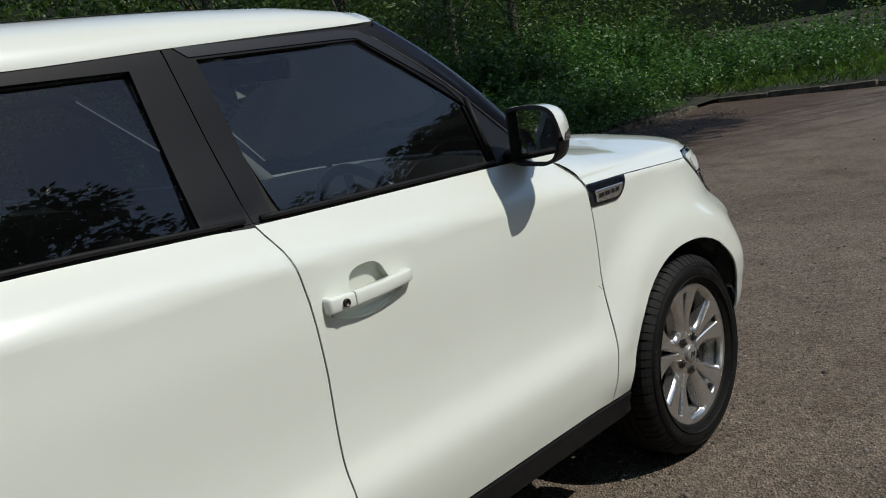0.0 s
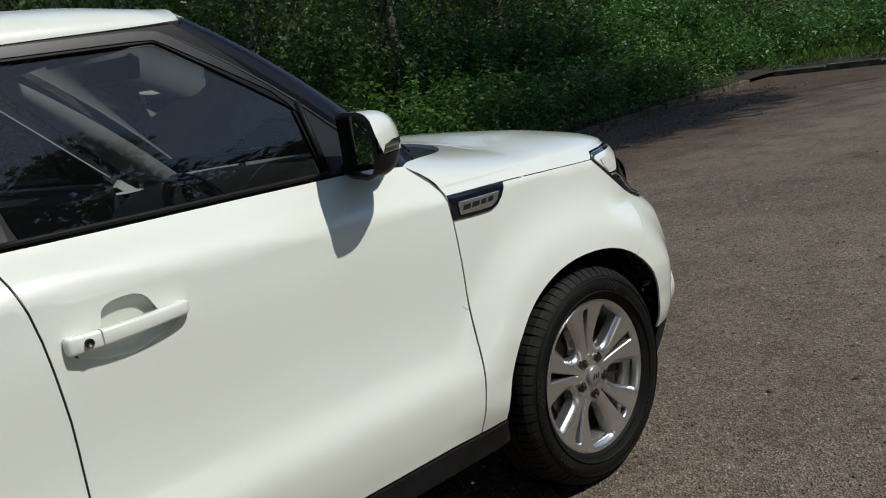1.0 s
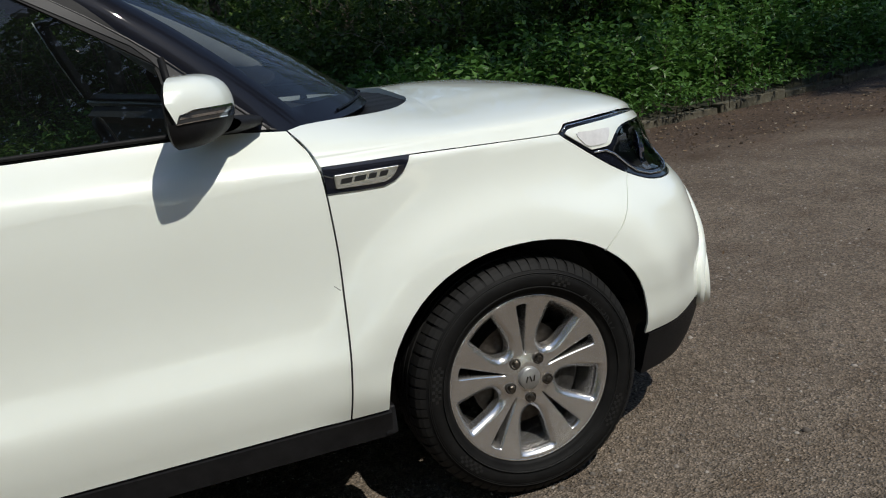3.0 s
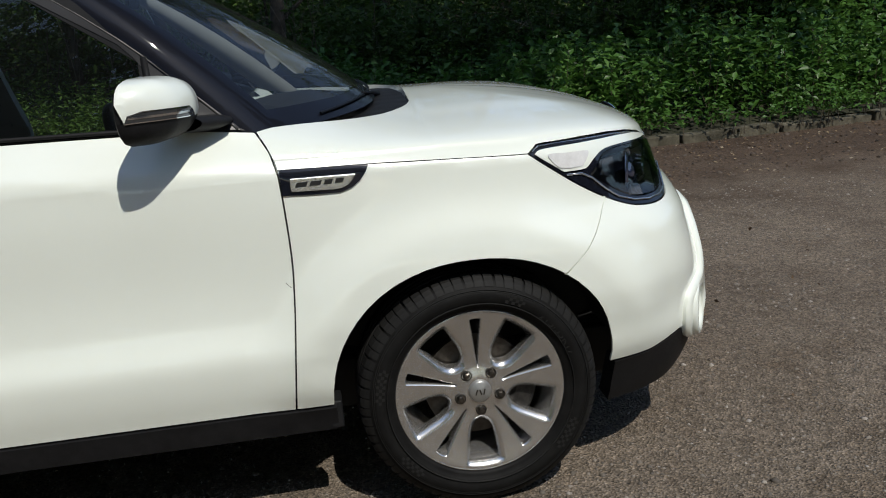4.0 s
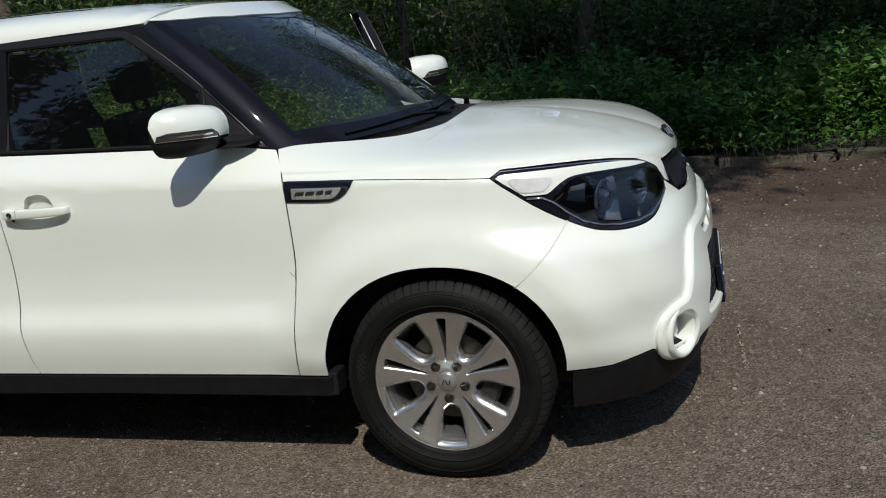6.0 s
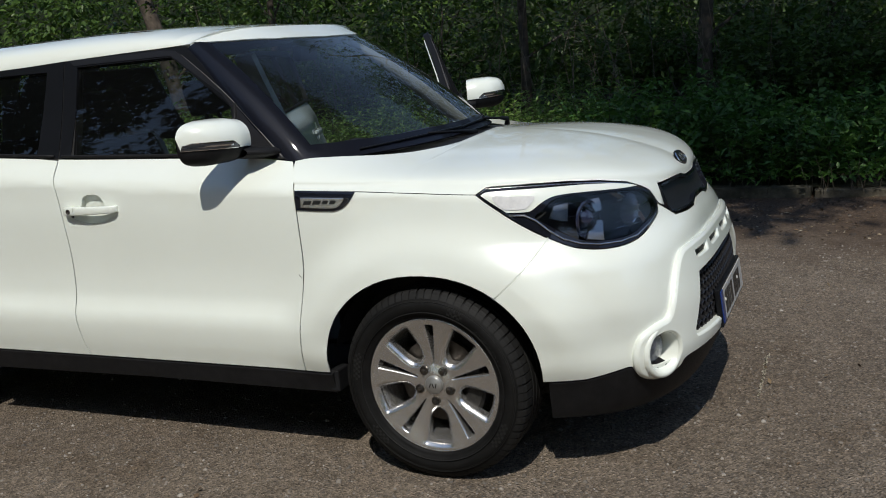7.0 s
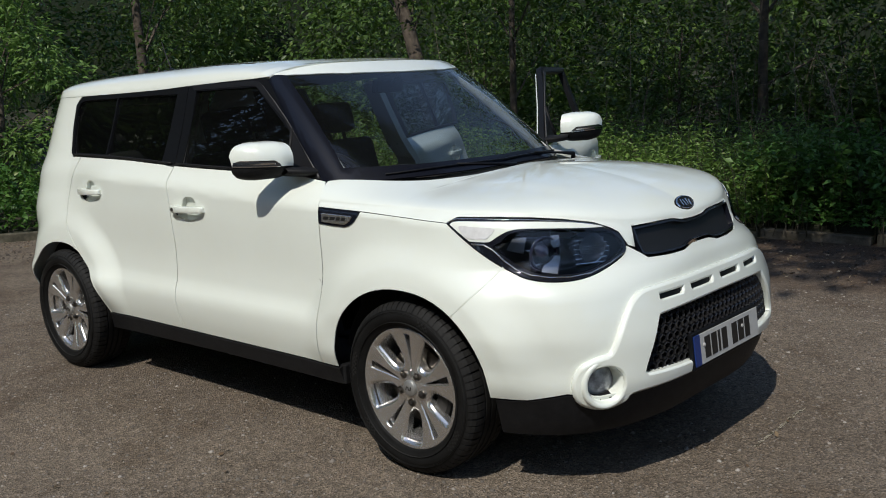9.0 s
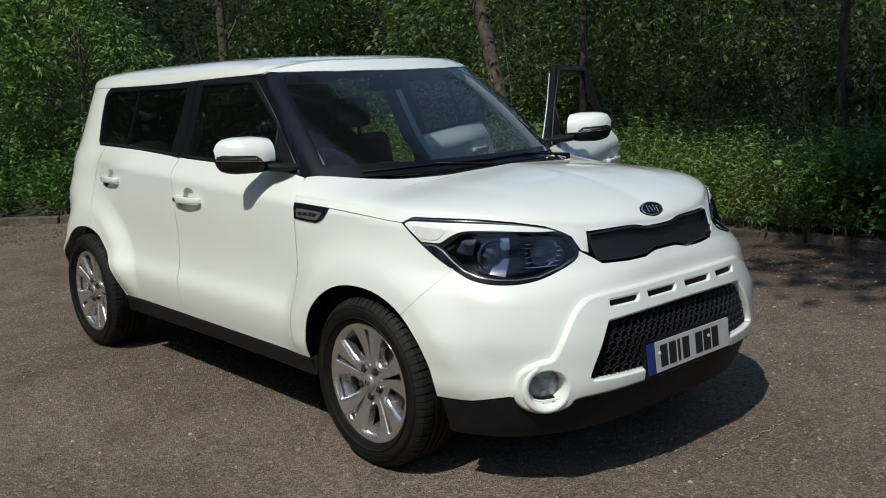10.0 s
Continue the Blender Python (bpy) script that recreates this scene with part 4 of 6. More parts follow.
for flip in (False, True):
    g = mirrored if flip else (lambda p: p)
    side = left if flip else right
    patch("window_frame", skin, g(FRAME_F), SATIN_BLACK, side["front"], "satin black window frame", holes=[g(GLASS_F)], lip=0.03 if flip else 0.012)
    if not flip:  # the far front window is wound down
        patch("window", pane, g(GLASS_F), WINDOW_GLASS, side["front"], proud=-0.010, lip=0, gap=0.0).visible_shadow = False
    patch("window_frame", skin, g(FRAME_R), SATIN_BLACK, side["rear"], "satin black window frame", holes=[g(GLASS_R), g(GLASS_Q)], lip=0.03 if flip else 0.012)
    patch("window", pane, g(GLASS_R), PRIVACY_GLASS, side["rear"], proud=-0.016, lip=0, gap=0.0).visible_shadow = False
    patch("quarter_window", pane, g(GLASS_Q), PRIVACY_GLASS, side["rear"], proud=-0.016, lip=0, gap=0.0).visible_shadow = False
    sail = [(-1.575, 1.488), (-1.10, 1.491), (-1.05, 1.486), (-1.017, 1.469), (-0.905, 1.393), (-0.825, 1.333), (-0.762, 1.281), (-0.662, 1.189), (-0.600, 1.130), (-0.545, 1.082),
            (-0.766, 1.100), (-0.770, 1.255), (-0.790, 1.282), (-0.825, 1.318), (-1.035, 1.449), (-1.065, 1.466), (-1.11, 1.468), (-1.545, 1.464)]
    patch("frame_trim", skin, dense(g(sail), 0.04), SAIL, side["front"], "satin black trim round the window", proud=0.0025, lip=0.003, size=0.03, gap=0.001)
    # front edge of the frame: a grey bead paints the sun's glint along it
    for run, r0, r1 in (([(-1.017, 1.470), (-0.905, 1.394), (-0.825, 1.334), (-0.762, 1.282), (-0.662, 1.190), (-0.600, 1.131), (-0.552, 1.086)], 0.0014, 0.0048),):
        bm = bmesh.new()
        run = [(a[0] + (b[0] - a[0]) * k / 4, a[1] + (b[1] - a[1]) * k / 4) for a, b in zip(run, run[1:]) for k in range(4)] + run[-1:]
        tube(bm, [skin(*p) + Vector((0, 0.0025 if flip else -0.0025, 0)) for p in g(run)], r0, 8, taper=[r0 + (r1 - r0) * k / (len(run) - 1) for k in range(len(run))])
        part("frame_edge", bm, GLINT_EDGE, side["front"], "grey bead painting the glint on the window frame's edge", smooth=True)
    # weather strip along the belt, divider bar at the mirror triangle
    for key, x0, x1 in (("front", -0.76, -1.545), ("rear", -1.585, -2.58)):
        bm = bmesh.new()
        tube(bm, [skin(*p) + Vector((0, 0.004 if flip else -0.004, 0.004)) for p in g(belt_run(x0, x1, 0.006, 16))], 0.006, 6)
        part("weather_strip", bm, BLACK_PLASTIC, side[key], smooth=True)
    bm = bmesh.new()
    tube(bm, [skin(*p) + Vector((0, 0.003 if flip else -0.003, 0)) for p in g([(-0.756, 1.105), (-0.758, 1.20), (-0.764, 1.282)])], 0.009, 6)
    part("divider_bar", bm, BLACK_PLASTIC, side["front"], smooth=True)
    # door handle: hollow, grip, and on the front door a key plate with its lock
    for key, cx, cz in (("front", -1.362, 0.930), ("rear", -2.285, 0.975)):
        sgn = 1 if flip else -1

        def hollow(q, z, cx=cx, cz=cz):
            p = skin(q, z)
            h = 2 * QC - q if q > QC else q
            r = math.hypot((h - cx) / 0.135, (z - cz - 0.003) / 0.058)
            return p - Vector((0, (1 if q > QC else -1) * 0.022 * max(0.0, 1 - r * r) ** 0.45, 0))
        patch("handle_hollow", hollow, g(cup(cx, cz)), PAINT, side[key], size=0.008, lip=0, gap=-0.004, proud=-0.0015)
        for name, k0, k1 in (("key_plate", 0.0, 0.245), ("handle", 0.258, 1.0)) if key == "front" else (("handle", 0.0, 1.0),):
            bm = bmesh.new()
            n = 18
            rings = []
            for i in range(n + 1):
                k = k0 + (k1 - k0) * i / n
                x = cx - 0.128 + 0.256 * k
                out = 0.004 + 0.017 * math.sin(math.pi * k) ** 0.55
                h0 = 0.0175 - 0.004 * k
                e = min(1.0, min(k, 1 - k) * 30 + 0.75)
                c = skin(x if not flip else 2 * QC - x, cz)
                ring_v = []
                for a in range(16):
                    t = 2 * math.pi * a / 16
                    cy, sz = math.copysign(abs(math.cos(t)) ** 0.35, math.cos(t)), math.copysign(abs(math.sin(t)) ** 0.5, math.sin(t))
                    ring_v.append(bm.verts.new((x, c.y + sgn * (out + 0.014 * cy * e), cz - 0.002 + 0.006 * k + h0 * sz * e)))
                rings.append(ring_v)
            for a, b in zip(rings, rings[1:]):
                for j in range(16):
                    bm.faces.new([a[j], a[(j + 1) % 16], b[(j + 1) % 16], b[j]])
            bm.faces.new(rings[0])
            bm.faces.new(rings[-1][::-1])
            bmesh.ops.recalc_face_normals(bm, faces=bm.faces)
            grip = part(name, bm, PAINT, side[key], "white bar handle", smooth=True)
            grip.data.set_sharp_from_angle(angle=radians(50))
        if key == "front" and not flip:
            bm = bmesh.new()
            lathe(bm, [(0.0090, 0.004), (0.0090, -0.001), (0.0075, -0.0015), (0.0065, 0.002), (0.0, 0.003)], 20)
            bm.transform(pose(-1.452, -0.8825, 0.929))
            part("key_lock", bm, STEEL, side[key], "dark metal key lock", smooth=True)


# ---- door mirrors ----
INDICATOR = material("indicator_lens", (0.045, 0.047, 0.050), 0.10, 0.2, 1.0)
MIRROR_FACE = material("mirror_face", (0.85, 0.86, 0.86), 0.01, 1.0)
top_line = curve([(0.0, 1.236), (0.25, 1.2425), (0.55, 1.2425), (0.80, 1.235), (0.93, 1.219), (1.0, 1.193)])
low_line = curve([(0.0, 1.097), (0.25, 1.0895), (0.60, 1.0895), (0.85, 1.101), (0.95, 1.120), (1.0, 1.148)])
deep_line = curve([(0.0, 0.107), (0.3, 0.119), (0.6, 0.111), (0.85, 0.080), (0.95, 0.051), (1.0, 0.024)])


def mirror(flip):
    """A door mirror: white cap, black underside, indicator strip, glass and foot. It is swept back towards its outer end."""
    sgn = 1 if flip else -1
    nu, nv = 30, 14

    def at(u, z, grow=0.0):
        zt, zb = top_line(u), low_line(u)
        zm, h = (zt + zb) / 2, (zt - zb) / 2
        k = min(1.0, abs(z - zm) / h) ** (1 / 0.9)
        x = -0.7435 - 0.055 * u + deep_line(u) * (max(0.0, 1 - k * k) ** 0.5) ** 0.62
        return Vector((x, sgn * (0.8046 + 0.195 * u), z)) + Vector((0.7, sgn * 0.5 * u, (z - zm) / h * 0.5)) * grow

    def line(u):
        return 1.141 + 0.010 * u

    def tall_at(u):
        return line(u) + 0.001 + 0.023 * step(0.24, 0.44, u) * (1 - 0.3 * step(0.94, 1.0, u))

    def shell(name, mat, u0, lo, hi, grow, parent, label="", close=False):
        bm = bmesh.new()
        rows = []
        for i in range(nu + 1):
            u = u0 + (1 - u0) * (1 - (1 - i / nu) ** 1.5)
            a, b = lo(u), hi(u)
            rows.append([bm.verts.new(at(u, a + (b - a) * 0.5 * (1 - math.cos(math.pi * j / nv)), grow)) for j in range(nv + 1)])
        for a, b in zip(rows, rows[1:]):
            for j in range(nv):
                bm.faces.new([a[j], b[j], b[j + 1], a[j + 1]])
        if close:
            back = [bm.verts.new(v.co - Vector((0.03, 0, 0))) for v in rows[0]]
            for j in range(nv):
                bm.faces.new([back[j], rows[0][j], rows[0][j + 1], back[j + 1]])
        bm.faces.new(rows[-1])
        bmesh.ops.recalc_face_normals(bm, faces=bm.faces)
        return part(name, bm, mat, parent, label, smooth=True)

    base = shell("door_mirror", BLACK_PLASTIC, 0.0, low_line, lambda u: max(low_line(u) + 0.001, min(line(u), top_line(u) - 0.002)), 0.0, car, "white door mirror with black base and indicator")
    shell("mirror_cap", PAINT, 0.0, lambda u: min(line(u), top_line(u) - 0.002), top_line, 0.002, base, "white cap")
    shell("indicator", INDICATOR, 0.30, lambda u: line(u) - 0.001, lambda u: tall_at(u), 0.0030, base, "clear indicator strip", True)
    shell("bright_line", CHROME, 0.40, lambda u: line(u) + 0.0085, lambda u: line(u) + 0.0135, 0.0046, base, "bright line in the indicator", True)
    shell("bright_line", CHROME, 0.34, lambda u: tall_at(u) - 0.0026, tall_at, 0.0042, base, "bright rim of the indicator", True)
    shell("bright_line", CHROME, 0.30, lambda u: line(u) - 0.001, lambda u: line(u) + 0.0012, 0.0042, base, "bright rim of the indicator", True)
    bm = bmesh.new()
    us = [1 - (1 - i / nu) ** 1.5 for i in range(nu + 1)]
    rim = [at(u, low_line(u)) for u in us] + [at(u, top_line(u)) for u in us[::-1]]
    c = sum(rim, Vector()) / len(rim)
    ring_a = [bm.verts.new(p) for p in rim]
    ring_b = [bm.verts.new(p + (c - p) * 0.10 - Vector((0.006, 0, 0))) for p in rim]
    ring_c = [bm.verts.new(p + (c - p) * 0.13 + Vector((0.012, 0, 0))) for p in rim]
    m = len(rim)
    for a, b in ((ring_a, ring_b), (ring_b, ring_c)):
        for i in range(m):
            bm.faces.new([a[i], a[(i + 1) % m], b[(i + 1) % m], b[i]])
    bmesh.ops.recalc_face_normals(bm, faces=bm.faces)
    part("mirror_rim", bm, BLACK_PLASTIC, base)
    bm = bmesh.new()
    bm.faces.new([bm.verts.new(p + (c - p) * 0.12 + Vector((0.010, 0, 0))) for p in rim])
    part("mirror_glass", bm, MIRROR_FACE, base, "mirror glass")
    bm = bmesh.new()
    rows = []
    for (x, y, z), (w, h) in zip(((-0.625, 0.690, 1.108), (-0.640, 0.785, 1.112), (-0.660, 0.815, 1.116), (-0.680, 0.845, 1.120)), ((0.075, 0.020), (0.070, 0.019), (0.062, 0.020), (0.052, 0.018))):
        rows.append([bm.verts.new((x + w * math.cos(t), sgn * y, z + h * math.sin(t))) for t in [2 * math.pi * k / 14 for k in range(14)]])
    for a, b in zip(rows, rows[1:]):
        for j in range(14):
            bm.faces.new([a[j], a[(j + 1) % 14], b[(j + 1) % 14], b[j]])
    bmesh.ops.recalc_face_normals(bm, faces=bm.faces)
    part("mirror_foot", bm, BLACK_PLASTIC, base, smooth=True)
    return base


mirror(False)
left_mirror = mirror(True)


# ---- inner skins, and the doors that stand open on the far side ----
DOOR_CARD = varied("door_card", (0.022, 0.022, 0.022), (0.034, 0.034, 0.033), 20, 0.6, 0.2, 0.001, fine=400)
for key, x0, x1, low in (("front", -0.55, -1.50, 0.40), ("rear", -1.58, -2.22, 0.42)):
    o = [(x0, low), (x1, low), (x1 - 0.02, 1.10), (x0 + 0.02, 1.08)]
    for flip in (False, True):
        patch("door_card", skin, mirrored(o) if flip else o, DOOR_CARD, (left if flip else right)[key], "dark inner door trim", proud=-0.034 if flip else -0.112, lip=0.06 if flip else 0.004, thick=True, size=0.06)


def swing(ob, hx, hy, degrees_open):
    h = Matrix.Translation((hx, hy, 0))
    ob.matrix_basis = h @ Matrix.Rotation(radians(-degrees_open), 4, "Z") @ h.inverted()


for line in ([(-0.520, 1.092), (-0.612, 1.166), (-0.749, 1.280), (-0.957, 1.455)], [(-1.592, 1.482), (-1.575, 1.30), (-1.560, 1.12)]):
    bm = bmesh.new()
    tube(bm, [skin(*p) - Vector((0, 0.036, 0)) for p in mirrored(line)], 0.0030, 8)
    part("door_edge", bm, PAINT, left["front"], "thin white bar along the door frame's edge", smooth=True)


swing(left["front"], -0.49, 0.80, 67)
swing(left_mirror, -0.49, 0.80, 67)
swing(left["rear"], -1.56, 0.80, 69)


# ---- wheels ----
def dish(u, v):
    r = math.hypot(u, v)
    return Vector((u, 0.004 + 0.022 * max(0.0, 1 - (r / 0.225) ** 2) - 0.010 * step(0.080, 0.03, r), v))


def turned(points, a):
    c, s = math.cos(radians(a)), math.sin(radians(a))
    return [(r * c - t * s, r * s + t * c) for r, t in points]


def build_wheel():
    """An alloy wheel of five split spokes with its tyre, outer face towards -y."""
    bm = bmesh.new()
    lathe(bm, [(0.2322, 0.010), (0.2324, 0.005), (0.2305, 0.003), (0.2272, 0.005), (0.2200, 0.014), (0.2100, 0.030), (0.1980, 0.060), (0.1900, 0.100), (0.1900, 0.185), (0.2200, 0.200)], 96)
    wheel = part("wheel", bm, ALLOY, car, "five-split-spoke silver alloy wheel with black tyre", smooth=True)
    holes = []
    for k in range(5):
        w = 54 + 72 * k
        holes.append(turned(spline([(0.074, 0.0), (0.079, 0.021), (0.094, 0.037), (0.122, 0.0475), (0.156, 0.0525), (0.190, 0.0565), (0.206, 0.0560), (0.2165, 0.044), (0.2205, 0.0), (0.2165, -0.044), (0.206, -0.0560),
                                    (0.190, -0.0565), (0.156, -0.0525), (0.122, -0.0475), (0.094, -0.037), (0.079, -0.021)], 4, True), w))
        holes.append(turned(spline([(0.064, 0.0), (0.070, 0.0045), (0.10, 0.0075), (0.15, 0.0125), (0.196, 0.0175), (0.207, 0.0165), (0.2105, 0.0), (0.207, -0.0165), (0.196, -0.0175), (0.15, -0.0125), (0.10, -0.0075), (0.070, -0.0045)], 4, True), w + 36))
    rim = [(0.2268 * math.cos(2 * math.pi * i / 90), 0.2268 * math.sin(2 * math.pi * i / 90)) for i in range(90)]
    patch("spokes", dish, rim, ALLOY, wheel, holes=holes, size=0.012, gap=0.0, lip=0.030, chamfer=[(0.0, 0.001)] + [(0.0165, 0.0125), (0.0045, 0.006)] * 5)
    bm = bmesh.new()
    lathe(bm, [(0.032, 0.026), (0.031, 0.010), (0.027, 0.006), (0.0, 0.004)], 40)
    part("centre_cap", bm, varied("cap_grey", (0.30, 0.30, 0.29), (0.38, 0.38, 0.37), 60, 0.35, metal=0.6), wheel, "grey centre cap", smooth=True)
    for x, a in ((-0.011, 20), (0.0, -15), (0.010, 15)):
        bm = bmesh.new()
        box(bm, (-0.0016, 0.0025, -0.008), (0.0016, 0.0052, 0.008), 0.0, pose(x, 0, 0, 0, a, 0))
        part("cap_bar", bm, STEEL, wheel)
    NUT = varied("nut_steel", (0.05, 0.045, 0.04), (0.16, 0.14, 0.12), 90, 0.35, metal=0.9)
    for k in range(5):
        a = radians(54 + 72 * k)
        m = pose(0.0575 * math.cos(a), 0, 0.0575 * math.sin(a))
        bm = bmesh.new()
        lathe(bm, [(0.0155, 0.030), (0.0150, 0.0150), (0.0125, 0.0140), (0.0120, 0.024)], 24)
        lathe(bm, [(0.0098, 0.030), (0.0098, 0.012), (0.0075, 0.006), (0.0, 0.005)], 6)
        bm.transform(m)
        part("wheel_nut", bm, NUT, wheel, "dark wheel nut")
    bm = bmesh.new()
    lathe(bm, [(0.145, 0.095), (0.145, 0.072), (0.085, 0.072), (0.080, 0.045), (0.0, 0.045)], 48)
    part("brake_disc", bm, STEEL, wheel, "worn steel brake disc")
    bm = bmesh.new()
    ringed = []
    for a in range(-36, 37, 8):
        c, s = math.cos(radians(a)), math.sin(radians(a))
        ringed.append([bm.verts.new((r * c, y, r * s)) for r, y in ((0.100, 0.060), (0.110, 0.050), (0.158, 0.050), (0.168, 0.062), (0.168, 0.115), (0.100, 0.115))])
    for p, q in zip(ringed, ringed[1:]):
        for j in range(6):
            bm.faces.new([p[j], q[j], q[(j + 1) % 6], p[(j + 1) % 6]])
    bm.faces.new(ringed[0])
    bm.faces.new(ringed[-1][::-1])
    bmesh.ops.recalc_face_normals(bm, faces=bm.faces)
    part("caliper", bm, varied("caliper_iron", (0.018, 0.017, 0.016), (0.05, 0.047, 0.044), 60, 0.55, metal=0.5), wheel)
    # tyre: carcass, then tread blocks and ribs
    bm = bmesh.new()
    prof = [(0.228, 0.020), (0.2330, 0.004), (0.2400, -0.004), (0.2440, -0.0035), (0.2500, -0.010), (0.2720, -0.0165), (0.2860, -0.0165), (0.2880, -0.0150), (0.3020, -0.0090), (0.3140, 0.0010), (0.3205, 0.013), (0.3225, 0.035)]
    inner = [(r, 0.200 - y) for r, y in prof[::-1]]
    lathe(bm, prof + inner, 128)
    tyre = part("tyre", bm, SIDEWALL, wheel, "black road tyre", smooth=True)
    bm = bmesh.new()
    shoulder = [(0.3020, -0.0105), (0.3150, 0.0000), (0.3245, 0.0115), (0.3290, 0.030), (0.3300, 0.052)]
    pitch = 72
    for mirror_side in (0, 1):
        for k in range(pitch):
            a0 = 2 * math.pi * (k + 0.5 * mirror_side) / pitch
            da = 2 * math.pi / pitch * (0.86 if k % 3 else 0.74)
            rows = []
            for i in range(3):
                row = []
                for j, (r, y) in enumerate(shoulder):
                    a = a0 + da * i / 2 + 0.012 * (j / 4)
                    row.append(bm.verts.new((r * math.cos(a), y if not mirror_side else 0.2 - y, r * math.sin(a))))
                rows.append(row)
            base = []
            for i in (0, 2):
                base.append([bm.verts.new(v.co * 1.0 - Vector((v.co.x, 0, v.co.z)).normalized() * 0.008 + Vector((0, 0.003 if not mirror_side else -0.003, 0))) for v in rows[i]])
            for a, b in ((rows[0], rows[1]), (rows[1], rows[2]), (base[0], rows[0]), (rows[2], base[1])):
                for j in range(len(shoulder) - 1):
                    bm.faces.new([a[j], b[j], b[j + 1], a[j + 1]] if not mirror_side else [a[j + 1], b[j + 1], b[j], a[j]])
            bm.faces.new([rows[0][-1], rows[1][-1], rows[2][-1], base[1][-1], base[0][-1]])
    for y0, y1 in ((0.058, 0.082), (0.088, 0.112), (0.118, 0.142)):
        lathe(bm, [(0.318, y0), (0.3305, y0 + 0.002), (0.3305, y1 - 0.002), (0.318, y1)], 128)
    part("tread", bm, RUBBER, wheel, "tread blocks")
    # size marking raised on the sidewall, and blocks for writing that cannot be read
    font = bpy.data.curves.new("marking", "FONT")
    font.body, font.size, font.extrude = "215/55R17", 0.030, 0.0006
    tmp = bpy.data.objects.new("marking", font)
    me = bpy.data.meshes.new_from_object(tmp)
    me.name = "marking"
    bpy.data.objects.remove(tmp)
    for v in me.vertices:
        r = 0.258 + v.co.y
        a = radians(50) - (v.co.x * 1.15) / 0.268
        v.co = Vector((r * math.cos(a), -0.0148 - v.co.z, r * math.sin(a)))
    me.materials.append(material("raised_rubber", (0.013, 0.013, 0.0125), 0.6, spec=0.25))
    ob = new("marking", me)
    ob.parent = wheel
    tagged(ob, "raised tyre size marking")
    bm = bmesh.new()
    for a0, count in ((158, 11), (214, 9), (62, 6), (318, 11)):
        for k in range(count):
            for row in range(3):
                if (k + row) % 2:
                    m = pose(0, 0, 0, 0, -(a0 + k * 1.9), 0)
                    box(bm, (0.262 + row * 0.0085, -0.0166, -0.0042), (0.270 + row * 0.0085, -0.0140, 0.0042), 0.0, m)
    for r in (0.2560, 0.2900, 0.2945):
        lathe(bm, [(r - 0.0012, -0.0125), (r - 0.0006, -0.0172 if r < 0.28 else -0.0160), (r + 0.0006, -0.0172 if r < 0.28 else -0.0155), (r + 0.0012, -0.0120)], 96)
    part("checker_marking", bm, me.materials[0], wheel)["kind"] = "stuff"
    return wheel


front_wheel = build_wheel()
front_wheel.matrix_basis = pose(0, -0.868, 0.330)
copy_thing(front_wheel, pose(-2.57, -0.900, 0.322, 0, 21, 0))
copy_thing(front_wheel, pose(0, 0.868, 0.330, 0, 0, 180))
copy_thing(front_wheel, pose(-2.57, 0.900, 0.322, 0, 0, 180))

# ---- wheel housings, underside ----
for wx in (0.0, -2.57):
    for sgn in (-1, 1):
        bm = bmesh.new()
        rings = []
        for i in range(37):
            a = radians(12 + 156 * i / 36)
            c, s = math.cos(a), math.sin(a)
            rings.append([bm.verts.new((wx + r * c, sgn * y, 0.335 + r * s * 0.95)) for r, y in ((0.404, 0.80), (0.412, 0.78), (0.412, 0.56), (0.0, 0.56))])
        for a, b in zip(rings, rings[1:]):
            for j in range(3):
                bm.faces.new([a[j], b[j], b[j + 1], a[j + 1]])
        part("wheel_housing", bm, SHADOW_BLACK, car, "black wheel housing")
bm = bmesh.new()
box(bm, (-3.05, -0.55, 0.20), (0.60, 0.55, 0.36), 0.02)
box(bm, (-2.16, -0.79, 0.262), (-0.41, 0.79, 0.345), 0.02)
part("underbody", bm, SHADOW_BLACK, car)
for sgn in (-1, 1):
    bm = bmesh.new()
    box(bm, (-0.41, sgn * 0.80 - 0.04, 0.272), (-0.372, sgn * 0.80 + 0.04, 0.35), 0.008)
    part("mud_flap", bm, BLACK_PLASTIC, car)

# grey trim on the inside of the middle pillars
for flip in (False, True):
    strip = [(-1.53, 1.00), (-1.63, 1.00), (-1.645, 1.46), (-1.555, 1.46)]
    patch("pillar_trim", skin, mirrored(strip) if flip else strip, varied("middle_trim", (0.19, 0.195, 0.187), (0.25, 0.255, 0.245), 20, 0.7), car, "grey middle pillar trim", proud=-0.055, lip=0.012, thick=True, size=0.06)

